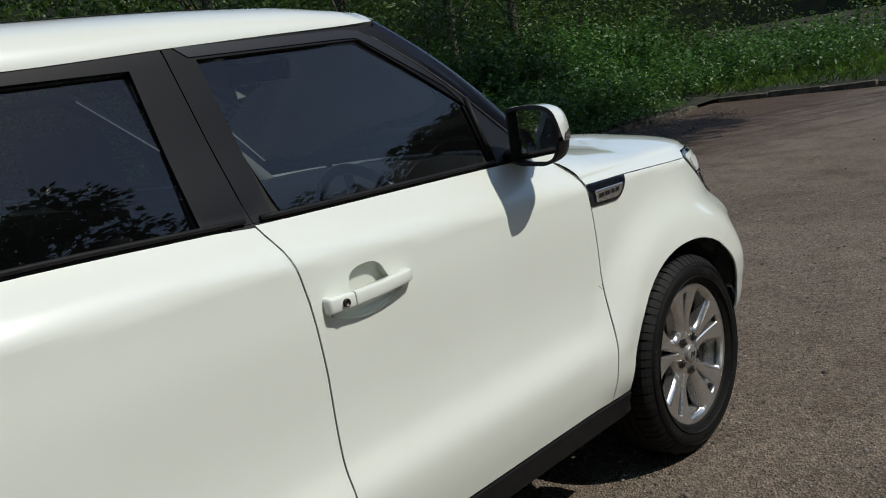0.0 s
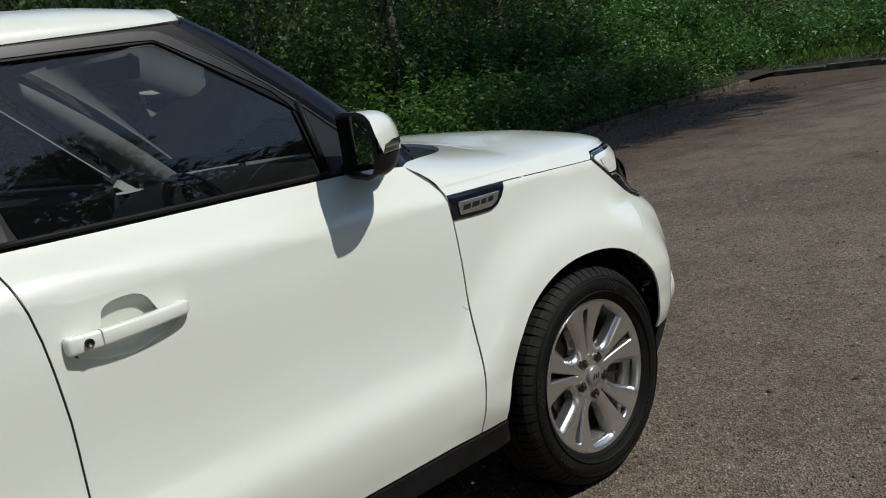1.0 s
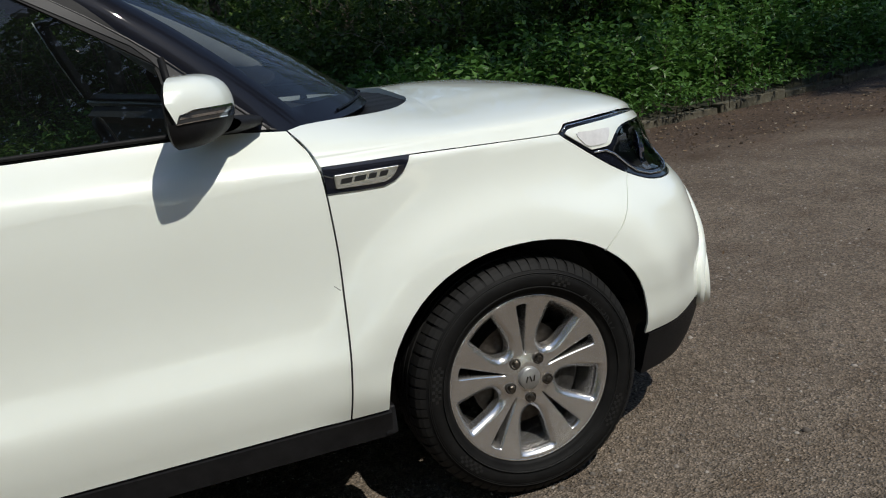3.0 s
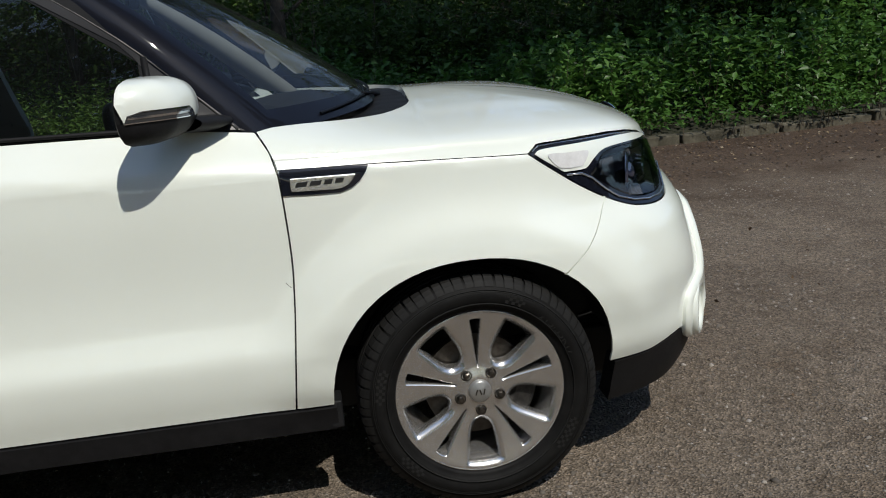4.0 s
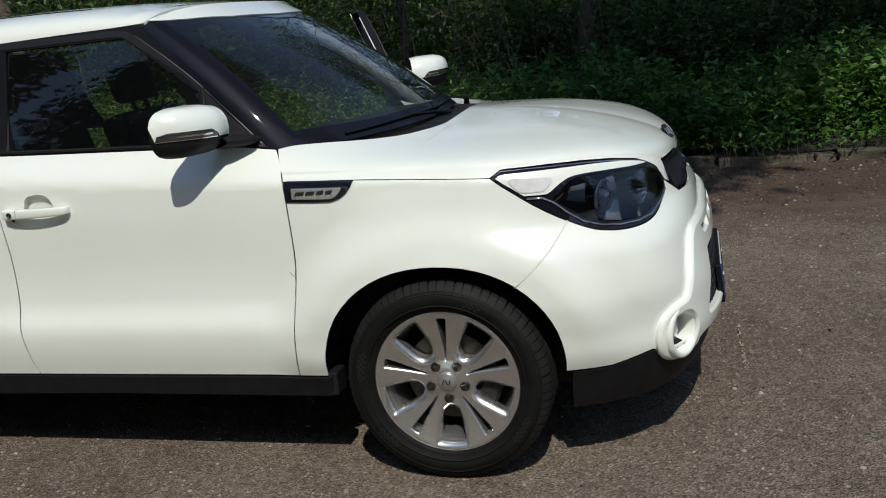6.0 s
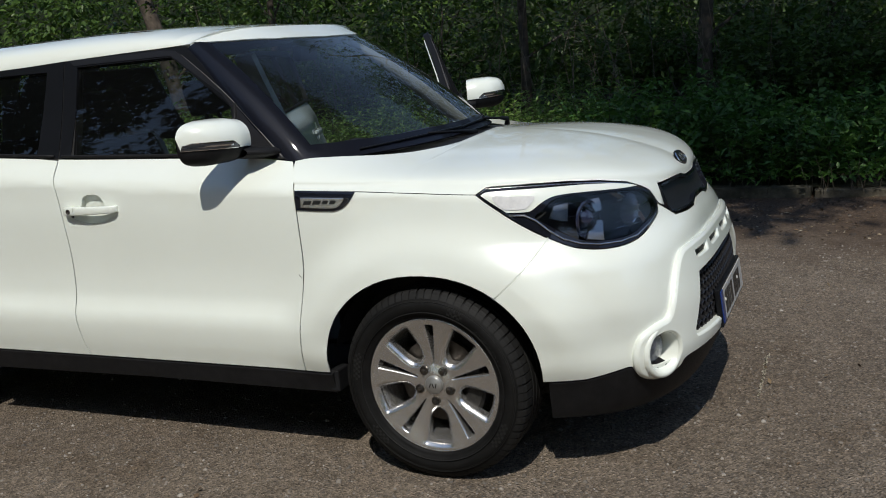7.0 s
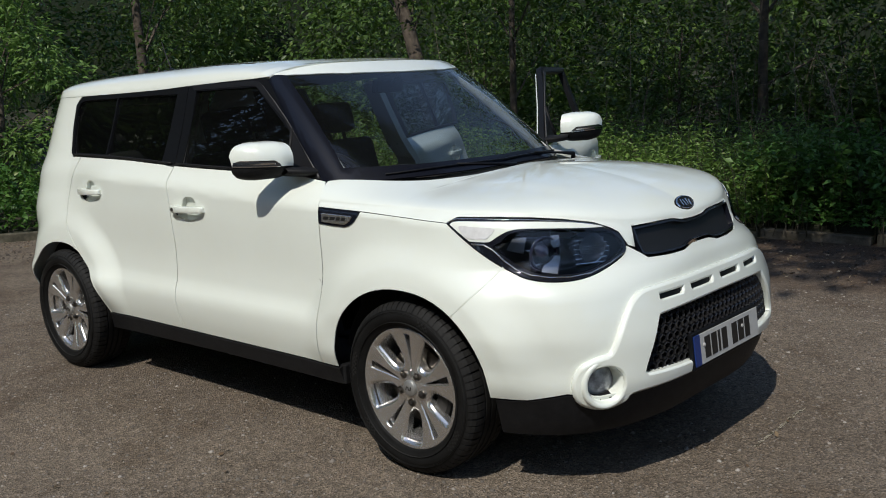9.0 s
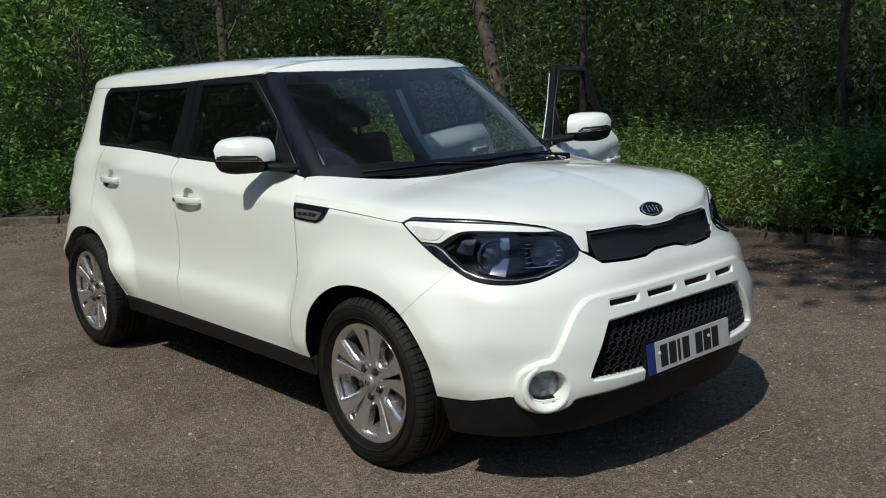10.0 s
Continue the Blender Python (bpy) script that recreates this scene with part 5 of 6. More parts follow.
# pillars and rockers behind the panel joints; black on the right paints the joints' shade
for flip in (False, True):
    g = mirrored if flip else (lambda p: p)
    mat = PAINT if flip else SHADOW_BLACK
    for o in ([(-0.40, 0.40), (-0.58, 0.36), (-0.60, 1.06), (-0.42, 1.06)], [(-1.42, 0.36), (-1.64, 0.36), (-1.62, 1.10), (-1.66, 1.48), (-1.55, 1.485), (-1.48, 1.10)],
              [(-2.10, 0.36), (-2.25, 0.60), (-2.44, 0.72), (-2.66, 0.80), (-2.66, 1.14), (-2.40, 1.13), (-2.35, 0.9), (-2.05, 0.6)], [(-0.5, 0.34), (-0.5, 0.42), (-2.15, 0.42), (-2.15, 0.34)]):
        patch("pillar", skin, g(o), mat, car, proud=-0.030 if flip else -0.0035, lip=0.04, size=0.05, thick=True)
    patch("engine_side", skin, g([(-0.44, 0.74), (-0.44, 0.99), (0.20, 0.96), (0.50, 0.86), (0.50, 0.74), (0.30, 0.60), (0.16, 0.70)]), SHADOW_BLACK, car, proud=-0.012, lip=0, size=0.08)

# ---- cabin ----
FABRIC = varied("seat_fabric", (0.018, 0.018, 0.020), (0.035, 0.035, 0.038), 40, 0.9, 0.3, 0.001, fine=700)
DASH = varied("dash_plastic", (0.016, 0.016, 0.018), (0.028, 0.028, 0.030), 15, 0.55, 0.2, 0.0008, fine=600)
HEADLINER = varied("headliner", (0.20, 0.20, 0.19), (0.24, 0.24, 0.23), 20, 0.9)
TRIM_GREY = varied("pillar_trim", (0.42, 0.43, 0.41), (0.50, 0.51, 0.49), 20, 0.7)
patch("headliner", roof, dense([(-2.9, -0.95), (-0.98, -0.95), (-0.98, 0.95), (-2.9, 0.95)], 0.1), HEADLINER, car, "pale fabric headliner", proud=-0.035, lip=0.004, thick=True, size=0.1)


def inner_pillar(u, t):
    """The cabin side of a windscreen pillar: u from the glass to the door opening, t from foot to head."""
    k = u - 1
    glass = screen(0.84 + 0.05 * t, t) - Vector((0.02, 0.0, 0.02))
    door = Vector((-0.555 - 0.43 * t, 0.700 - 0.110 * t, 1.085 + 0.385 * t))
    return glass.lerp(door, k) - Vector((0.02, 0.016, 0)) * (4 * k * (1 - k))


patch("pillar_trim", inner_pillar, [(1.0, -0.02), (2.0, -0.02), (2.0, 0.97), (1.0, 0.97)], TRIM_GREY, car, "pale windscreen pillar trim", lip=0.004, thick=True, size=0.06, gap=0.0)
patch("pillar_trim", screen, [(-0.90, 0.0), (-0.985, 0.0), (-0.985, 0.97), (-0.92, 0.97)], TRIM_GREY, car, "pale windscreen pillar trim", proud=-0.03, lip=0.012, thick=True, size=0.06)
patch("pillar_trim", skin, mirrored([(-2.16, 1.05), (-2.22, 1.46), (-2.80, 1.46), (-2.80, 1.05)]), DASH, car, "dark trim of the rear pillar", proud=-0.03, lip=0.012, thick=True, size=0.06)
bm = bmesh.new()
rows = []
for y in [-0.66 + 1.32 * i / 24 for i in range(25)]:
    hump = 0.035 * math.exp(-((y + 0.37) / 0.16) ** 2)
    prof = [(-0.30, 0.45), (-0.27, 1.055), (-0.36, 1.078), (-0.50, 1.074 + hump), (-0.60, 1.055 + hump), (-0.68, 1.010), (-0.72, 0.93), (-0.70, 0.80), (-0.62, 0.62), (-0.58, 0.45)]
    front = -0.205 - 0.350 * (abs(y) / 0.748) ** 2.8
    rows.append([bm.verts.new((min(x + 0.02 * abs(y), front), y, z - 0.028 * (abs(y) / 0.66) ** 3)) for x, z in prof])
for a, b in zip(rows, rows[1:]):
    for j in range(len(a) - 1):
        bm.faces.new([a[j], a[j + 1], b[j + 1], b[j]])
bmesh.ops.recalc_face_normals(bm, faces=bm.faces)
part("dashboard", bm, DASH, car, "dark plastic dashboard", smooth=True)
bm = bmesh.new()
ringm = pose(-0.86, -0.37, 0.965, 0, 68, 0)
tube(bm, [ringm @ Vector((0.185 * math.cos(2 * math.pi * i / 36), 0.185 * math.sin(2 * math.pi * i / 36), 0)) for i in range(36)], 0.016, 10, closed=True)
for a in (0, 180, 270, 90):
    c, s = math.cos(radians(a)), math.sin(radians(a))
    tube(bm, [ringm @ Vector((0.05 * c, 0.05 * s, -0.02)), ringm @ Vector((0.18 * c, 0.18 * s, 0))], 0.014, 8)
bmesh.ops.create_uvsphere(bm, u_segments=16, v_segments=10, radius=1, matrix=ringm @ Matrix.Translation((0, 0, -0.02)) @ Matrix.Diagonal((0.075, 0.085, 0.03, 1)))
part("steering_wheel", bm, material("wheel_leather", (0.030, 0.030, 0.032), 0.34), car, "black steering wheel", smooth=True)


def seat(x, y, wide, rest):
    bm = bmesh.new()
    box(bm, (x - 0.26, y - wide, 0.42), (x + 0.26, y + wide, 0.60), 0.06, None)
    base = part("seat", bm, FABRIC, car, "dark fabric car seat", smooth=True)
    bm = bmesh.new()
    box(bm, (-0.07, y - wide, 0.0), (0.07, y + wide, 0.62), 0.05, pose(x - 0.26, 0, 0.55, 0, -16, 0))
    part("backrest", bm, FABRIC, base, smooth=True)
    for yy in rest:
        bm = bmesh.new()
        box(bm, (-0.05, yy - 0.13, 0.66), (0.05, yy + 0.13, 0.83), 0.045, pose(x - 0.26, 0, 0.55, 0, -14, 0))
        box(bm, (-0.008, yy - 0.06, 0.55), (0.008, yy - 0.045, 0.70), 0.0, pose(x - 0.26, 0, 0.55, 0, -14, 0))
        box(bm, (-0.008, yy + 0.045, 0.55), (0.008, yy + 0.06, 0.70), 0.0, pose(x - 0.26, 0, 0.55, 0, -14, 0))
        part("headrest", bm, FABRIC, base, smooth=True)


seat(-1.26, -0.36, 0.24, (-0.36,))
seat(-1.26, 0.36, 0.24, (0.36,))
seat(-2.10, 0.0, 0.60, (-0.38, 0.38))
bm = bmesh.new()
box(bm, (-0.035, -0.115, -0.032), (0.0, 0.115, 0.032), 0.014, pose(-0.86, 0, 1.435, 0, 10, 12))
tube(bm, [(-0.865, 0.0, 1.44), (-0.80, 0, 1.475)], 0.01, 8)
part("rear_view_mirror", bm, SATIN_BLACK, car, "black rear-view mirror", smooth=True)
for y in (-0.36, 0.36):
    bm = bmesh.new()
    box(bm, (-0.10, -0.20, -0.012), (0.08, 0.20, 0.012), 0.01, pose(-1.02, y, 1.488, 0, -12, 0))
    part("sun_visor", bm, HEADLINER, car, "pale sun visor", smooth=True)


# ---- ground ----
def asphalt_material():
    m = material("asphalt", (0.1, 0.09, 0.08), 0.92, spec=0.3)
    tc = m.node_tree.nodes.new("ShaderNodeTexCoord")
    big = node(m, "ShaderNodeTexNoise", Scale=0.55, Detail=5.0, Roughness=0.65)
    link(m, tc, "Object", big, "Vector")
    tone = ramp_node(m, big, "Fac", [(0.30, (0.118, 0.096, 0.076)), (0.52, (0.174, 0.147, 0.119)), (0.75, (0.210, 0.181, 0.149))])
    chips = node(m, "ShaderNodeTexVoronoi", Scale=135.0)
    link(m, tc, "Object", chips, "Vector")
    chip_tone = ramp_node(m, chips, "Color", [(0.0, (0.38, 0.36, 0.335)), (0.28, (0.68, 0.66, 0.625)), (0.55, (1.0, 0.96, 0.92)), (0.82, (1.42, 1.36, 1.29)), (1.0, (2.0, 1.92, 1.83))])
    mul = node(m, "ShaderNodeMix")
    mul.data_type, mul.blend_type = "RGBA", "MULTIPLY"
    mul.inputs["Factor"].default_value = 1.0
    link(m, tone, "Color", mul, 6)
    link(m, chip_tone, "Color", mul, 7)
    # brown dirt washed up towards the kerb
    xyz = m.node_tree.nodes.new("ShaderNodeSeparateXYZ")
    link(m, tc, "Object", xyz, "Vector")
    wob = node(m, "ShaderNodeTexNoise", Scale=0.9, Detail=6.0, Roughness=0.7)
    link(m, tc, "Object", wob, "Vector")
    addn = m.node_tree.nodes.new("ShaderNodeMath")
    addn.operation = "MULTIPLY_ADD"
    addn.inputs[1].default_value = 3.2
    link(m, wob, "Fac", addn, 0)
    link(m, xyz, "Y", addn, 2)
    mask = node(m, "ShaderNodeMapRange")
    mask.inputs["From Min"].default_value, mask.inputs["From Max"].default_value = 3.5, 5.0
    link(m, addn, 0, mask, "Value")
    grit = node(m, "ShaderNodeTexNoise", Scale=38.0, Detail=6.0, Roughness=0.75)
    link(m, tc, "Object", grit, "Vector")
    soil = ramp_node(m, grit, "Fac", [(0.32, (0.028, 0.018, 0.012)), (0.50, (0.086, 0.058, 0.039)), (0.70, (0.150, 0.109, 0.077))])
    mix = node(m, "ShaderNodeMix")
    mix.data_type = "RGBA"
    link(m, mask, "Result", mix, "Factor")
    link(m, mul, 2, mix, 6)
    link(m, soil, "Color", mix, 7)
    # scattered dark patches of damp grit
    spots = node(m, "ShaderNodeTexNoise", Scale=2.3, Detail=5.0, Roughness=0.62)
    link(m, tc, "Object", spots, "Vector")
    spot = ramp_node(m, spots, "Fac", [(0.36, (1.12, 1.10, 1.08)), (0.50, (1, 0.99, 0.98)), (0.70, (0.70, 0.645, 0.59))])
    mul2 = node(m, "ShaderNodeMix")
    mul2.data_type, mul2.blend_type = "RGBA", "MULTIPLY"
    mul2.inputs["Factor"].default_value = 1.0
    link(m, mix, 2, mul2, 6)
    link(m, spot, "Color", mul2, 7)
    link(m, mul2, 2, shader(m), "Base Color")
    lumps = node(m, "ShaderNodeTexNoise", Scale=22.0, Detail=5.0, Roughness=0.7)
    link(m, tc, "Object", lumps, "Vector")
    lump = ramp_node(m, lumps, "Fac", [(0.30, (0.72, 0.70, 0.68)), (0.52, (1.0, 1.0, 1.0)), (0.72, (1.22, 1.20, 1.18))])
    mul3 = node(m, "ShaderNodeMix")
    mul3.data_type, mul3.blend_type = "RGBA", "MULTIPLY"
    mul3.inputs["Factor"].default_value = 1.0
    link(m, mul2, 2, mul3, 6)
    link(m, lump, "Color", mul3, 7)
    link(m, mul3, 2, shader(m), "Base Color")
    fine = bump_node(m, chips, "Distance", 1.0, 0.008)
    coarse = node(m, "ShaderNodeBump", Strength=0.5, Distance=0.012)
    link(m, lumps, "Fac", coarse, "Height")
    link(m, coarse, "Normal", fine, "Normal")
    return m


rng = np.random.default_rng(7)
bm = bmesh.new()
bmesh.ops.create_grid(bm, x_segments=8, y_segments=8, size=1500)
ground = tagged(mesh_object("ground", bm, asphalt_material()), kind="structure")

# the kerb's line, seen from above
KERB = spline([(-22.0, -16.0), (-12.0, -4.5), (-7.9, 0.95), (-6.0, 2.9), (-3.6, 4.15), (-1.2, 4.40), (1.2, 4.43), (4.0, 4.50), (7.0, 5.00), (10.0, 5.32), (13.55, 5.46)], 12)
KERB_END = spline([(13.75, 5.46), (13.88, 4.0), (13.90, 2.4), (14.2, -3.0), (16.0, -12.0)], 10)


def along(line, d):
    """The place and heading at d metres along a line."""
    for a, b in zip(line, line[1:]):
        n = math.dist(a, b)
        if d <= n or b is line[-1]:
            k = d / n
            return (a[0] + (b[0] - a[0]) * k, a[1] + (b[1] - a[1]) * k), math.atan2(b[1] - a[1], b[0] - a[0])
        d -= n


def length(line):
    return sum(math.dist(a, b) for a, b in zip(line, line[1:]))


# soil and leaf litter, the wood's shade darkened into the colour
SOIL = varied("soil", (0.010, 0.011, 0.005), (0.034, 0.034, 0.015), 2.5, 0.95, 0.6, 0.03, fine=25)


def verge_height(d):
    return 0.06 + 0.10 * step(0.0, 0.8, d) + 0.035 * max(0.0, d) ** 1.1 * step(0.3, 6, d)


bm = bmesh.new()
full = KERB + KERB_END
rows = []
for i, p in enumerate(full):
    a, b = full[max(0, i - 1)], full[min(len(full) - 1, i + 1)]
    if abs(i - len(KERB) + 0.5) < 1:
        n = Vector((0.7, 0.7))
    else:
        n = Vector((-(b[1] - a[1]), b[0] - a[0])).normalized()
    if i >= len(KERB):
        n = Vector((1, 0)) if i > len(KERB) else n
    rows.append([bm.verts.new((p[0] + n.x * d, p[1] + n.y * d, verge_height(d) + 0.03 * noise.noise(Vector((p[0] + n.x * d, p[1] + n.y * d, 0)) * 1.3))) for d in (0.05, 0.3, 0.8, 1.6, 3, 5, 8, 13, 30)])
for a, b in zip(rows, rows[1:]):
    for j in range(8):
        bm.faces.new([a[j], b[j], b[j + 1], a[j + 1]])
bmesh.ops.recalc_face_normals(bm, faces=bm.faces)
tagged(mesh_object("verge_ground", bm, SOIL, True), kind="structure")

# ---- leaves ----
def leaf_material(name, dark, light, yellow, through_share=0.35):
    m = bpy.data.materials.new(name)
    m.use_nodes = True
    b = shader(m)
    geo = m.node_tree.nodes.new("ShaderNodeNewGeometry")
    r = ramp_node(m, geo, "Random Per Island", [(0.0, dark), (0.55, light), (0.93, light), (1.0, yellow)])
    tc = m.node_tree.nodes.new("ShaderNodeTexCoord")
    patchy = node(m, "ShaderNodeTexNoise", Scale=0.8, Detail=2.0)
    link(m, tc, "Object", patchy, "Vector")
    shade = ramp_node(m, patchy, "Fac", [(0.3, (0.75, 0.80, 0.70)), (0.7, (1.15, 1.12, 1.0))])
    mul = node(m, "ShaderNodeMix")
    mul.data_type, mul.blend_type = "RGBA", "MULTIPLY"
    mul.inputs["Factor"].default_value = 1.0
    link(m, r, "Color", mul, 6)
    link(m, shade, "Color", mul, 7)
    link(m, mul, 2, b, "Base Color")
    b.inputs["Roughness"].default_value = 0.42
    b.inputs["Specular IOR Level"].default_value = 0.38
    tr = m.node_tree.nodes.new("ShaderNodeBsdfTranslucent")
    link(m, mul, 2, tr, "Color")
    mix = node(m, "ShaderNodeMixShader")
    mix.inputs[0].default_value = through_share
    link(m, b, "BSDF", mix, 1)
    link(m, tr, "BSDF", mix, 2)
    link(m, mix, 0, m.node_tree.nodes["Material Output"], "Surface")
    return m


LEAF_SHRUB = leaf_material("shrub_leaf", (0.034, 0.066, 0.013), (0.072, 0.130, 0.028), (0.15, 0.20, 0.05))
LEAF_NETTLE = leaf_material("nettle_leaf", (0.040, 0.098, 0.018), (0.080, 0.180, 0.036), (0.15, 0.25, 0.07))
LEAF_WILLOW = leaf_material("willow_leaf", (0.085, 0.170, 0.038), (0.185, 0.305, 0.085), (0.32, 0.38, 0.15), 0.42)
# darker copy of the tree leaf: the reflected trees' shaded side in its colour
LEAF_SHADE = leaf_material("shade_leaf", (0.030, 0.056, 0.014), (0.060, 0.105, 0.026), (0.09, 0.13, 0.04), 0.30)
LEAF_TREE = leaf_material("tree_leaf", (0.040, 0.076, 0.016), (0.088, 0.155, 0.034), (0.16, 0.21, 0.06))
GRASS = leaf_material("grass_blade", (0.070, 0.150, 0.020), (0.135, 0.250, 0.040), (0.24, 0.29, 0.08))
LEAF_WEED = leaf_material("weed_leaf", (0.085, 0.155, 0.030), (0.160, 0.260, 0.060), (0.26, 0.32, 0.12))
BARK = varied("bark", (0.030, 0.023, 0.017), (0.120, 0.094, 0.072), 9, 0.9, 0.8, 0.01, fine=45)
TWIG = varied("twig", (0.03, 0.022, 0.015), (0.10, 0.08, 0.055), 12, 0.85)


def unit(v):
    return v / np.maximum(1e-9, np.linalg.norm(v, axis=1, keepdims=True))


def leaves(name, places, heads, size, mat, wide=0.45, fold=0.25, droop=0.3):
    """Many leaves, each a blade folded along its rib: base, two shoulders, tip. places: where they start; heads: where they point."""
    n = len(places)
    heads = unit(heads + rng.normal(0, 0.25, (n, 3)))
    up = np.tile([0.0, 0.0, 1.0], (n, 1)) + rng.normal(0, 0.45, (n, 3))
    side = unit(np.cross(heads, up))
    up = np.cross(side, heads)
    s = (size * rng.uniform(0.6, 1.35, n))[:, None]
    base = places
    tip = base + heads * s - np.array([0, 0, 1.0]) * s * droop * 0.5
    mid = base + heads * s * 0.45
    a = mid + side * s * wide * 0.5 + up * s * fold * 0.3
    b = mid - side * s * wide * 0.5 + up * s * fold * 0.3
    co = np.stack([base, a, tip, b], 1).reshape(-1, 3)
    k = np.arange(n, dtype=np.int32)[:, None] * 4
    tri = np.concatenate([k + [0, 1, 2], k + [0, 2, 3]], 1).reshape(-1)
    me = bpy.data.meshes.new(name)
    me.vertices.add(4 * n)
    me.vertices.foreach_set("co", co.astype(np.float32).ravel())
    me.loops.add(6 * n)
    me.loops.foreach_set("vertex_index", tri.astype(np.int32))
    me.polygons.add(2 * n)
    me.polygons.foreach_set("loop_start", np.arange(2 * n, dtype=np.int32) * 3)
    me.update(calc_edges=True)
    me.materials.append(mat)
    return new(name, me)


def clumps(centres, radius, each, flat=0.8):
    """Leaves in loose tufts round centres: their places and headings."""
    n = len(centres)
    d = unit(rng.normal(0, 1, (n * each, 3)))
    r = radius * rng.uniform(0.25, 1.0, (n * each, 1)) ** 0.6
    places = np.repeat(centres, each, 0) + d * r * np.array([1, 1, flat])
    return places, d * np.array([1, 1, 0.5]) + np.array([0, 0, -0.15])


def behind(d0, d1, s0, s1, n):
    """Places behind the kerb: between d0 and d1 metres back from it, between s0 and s1 along it (0 at x = -8.3)."""
    out = []
    for _ in range(n):
        s = rng.uniform(s0, s1)
        (x, y), h = along(KERB, 19.5 + s)
        d = rng.uniform(d0, d1)
        out.append((x - math.sin(h) * d, y + math.cos(h) * d, d, s))
    return np.array(out)


# nettles and low herbs right behind the kerb
def nettles(spots, tall, size, slant=0.10):
    places, heads = [], []
    stems = bmesh.new()
    for x, y, d, s in spots:
        h = tall * rng.uniform(0.5, 1.2) * (1.0 + 0.55 * noise.noise(Vector((x * 1.1, y * 1.1, tall * 9))))
        lean = rng.normal(0, slant, 2)
        z0 = verge_height(d) - 0.02
        turn = rng.uniform(0, 6.28)
        n = int(h / 0.055)
        top = (x + lean[0] * h, y + lean[1] * h, z0 + h)
        if rng.uniform() < 0.25:
            tube(stems, [(x, y, z0), top], 0.004, 3, taper=[0.004, 0.002])
        for k in range(2, n + 1):
            t = k / n
            p = (x + lean[0] * h * t, y + lean[1] * h * t, z0 + h * t)
            a = turn + k * 1.57
            for o in (0, math.pi):
                places.append(p)
                heads.append((math.cos(a + o), math.sin(a + o), 0.35 - 0.5 * (1 - t) + rng.normal(0, 0.38)))
    return np.array(places), np.array(heads), stems


def low_plants(name, spots, tall, size, mat, label, wide=0.5, slant=0.14):
    p, h, stems = nettles(spots, tall, size, slant)
    ob = leaves(name, p, h, size, mat, wide)
    tagged(ob, label, "plants", kind="stuff")
    st = mesh_object("stems", stems, TWIG)
    st.parent = ob
    return ob


low_plants("nettles", np.concatenate([behind(0.02, 0.7, 10.4, 13, 330), behind(0.5, 2.0, 10.4, 14, 600)]), 0.62, 0.080, LEAF_NETTLE, "nettles crowding behind the kerb")
low_plants("nettles", np.concatenate([behind(0.15, 1.0, 13, 24, 900), behind(0.8, 2.4, 13, 24, 900)]), 0.68, 0.085, LEAF_NETTLE, "nettles crowding behind the kerb")
low_plants("herbs", np.concatenate([behind(0.02, 0.8, -6, 3.9, 800), behind(0.6, 2.0, -5, 3.9, 600)]), 0.50, 0.075, LEAF_NETTLE, "low green herbs behind the kerb")
low_plants("weeds", np.concatenate([behind(-0.08, 1.0, 4.9, 10.8, 1850), behind(0.8, 2.6, 4.9, 10.8, 1850)]), 0.66, 0.052, LEAF_WEED, "tall pale weeds and grasses behind the kerb", 0.34, 0.30)
low_plants("kerb_weeds", behind(-0.16, 0.18, 5, 24, 1700), 0.22, 0.055, LEAF_NETTLE, "small weeds leaning over the kerb", 0.5)
low_plants("nettles", np.concatenate([behind(1.4, 4.0, 16.5, 27, 900), behind(3.5, 8.0, 19, 34, 900)]), 1.25, 0.12, LEAF_NETTLE, "tall nettles on the bank behind the kerb")
low_plants("undergrowth", np.concatenate([behind(5.5, 14.0, 3, 11.5, 1300), behind(2.6, 14.0, 11.5, 32, 3400)]), 0.80, 0.14, LEAF_SHRUB, "undergrowth on the wood's floor")
low_plants("brambles", behind(2.0, 3.8, 11.5, 24, 1400), 1.05, 0.085, LEAF_SHRUB, "dark brambles under the trees")


def tree(x, y, z, tall, trunk_r, lean, crown_centres, radius, each, size, mat, label, name="tree", wide=0.45, limbs=10):
    """A tree: tapered trunk, limbs out to the crown's tufts, and leaves."""
    bm = bmesh.new()
    pts, taper = [], []
    for i in range(9):
        t = i / 8
        pts.append(Vector((x + lean[0] * t * tall + 0.10 * noise.noise(Vector((x, y, t * 3.1))), y + lean[1] * t * tall + 0.10 * noise.noise(Vector((y, x, t * 2.7 + 5))), z - 0.1 + tall * t)))
        taper.append(trunk_r * (1.25 if i == 0 else 1 - 0.75 * t))
    tube(bm, pts, trunk_r, 9, taper=taper)
    trunk = mesh_object(name, bm, BARK, True)
    tagged(trunk, label, "tree" if name == "tree" else "shrub")
    bm = bmesh.new()
    pick = rng.permutation(len(crown_centres))[:limbs]
    for i in pick:
        c = Vector(crown_centres[i])
        t = min(0.95, max(0.12, (c.z - z) / tall * 0.75))
        o = pts[int(t * 8)]
        mid = o.lerp(c, 0.5) + Vector(rng.normal(0, 0.12, 3))
        tube(bm, [o, mid, c], 0.02, 5, taper=[max(0.006, trunk_r * 0.4 * (1 - t * 0.6)), 0.010, 0.004])
    part("branchwork", bm, BARK, trunk)["kind"] = "stuff"
    p, h = clumps(np.array(crown_centres), radius, each)
    crown = leaves("crown", p, h, size, mat, wide)
    crown.parent = trunk
    return trunk


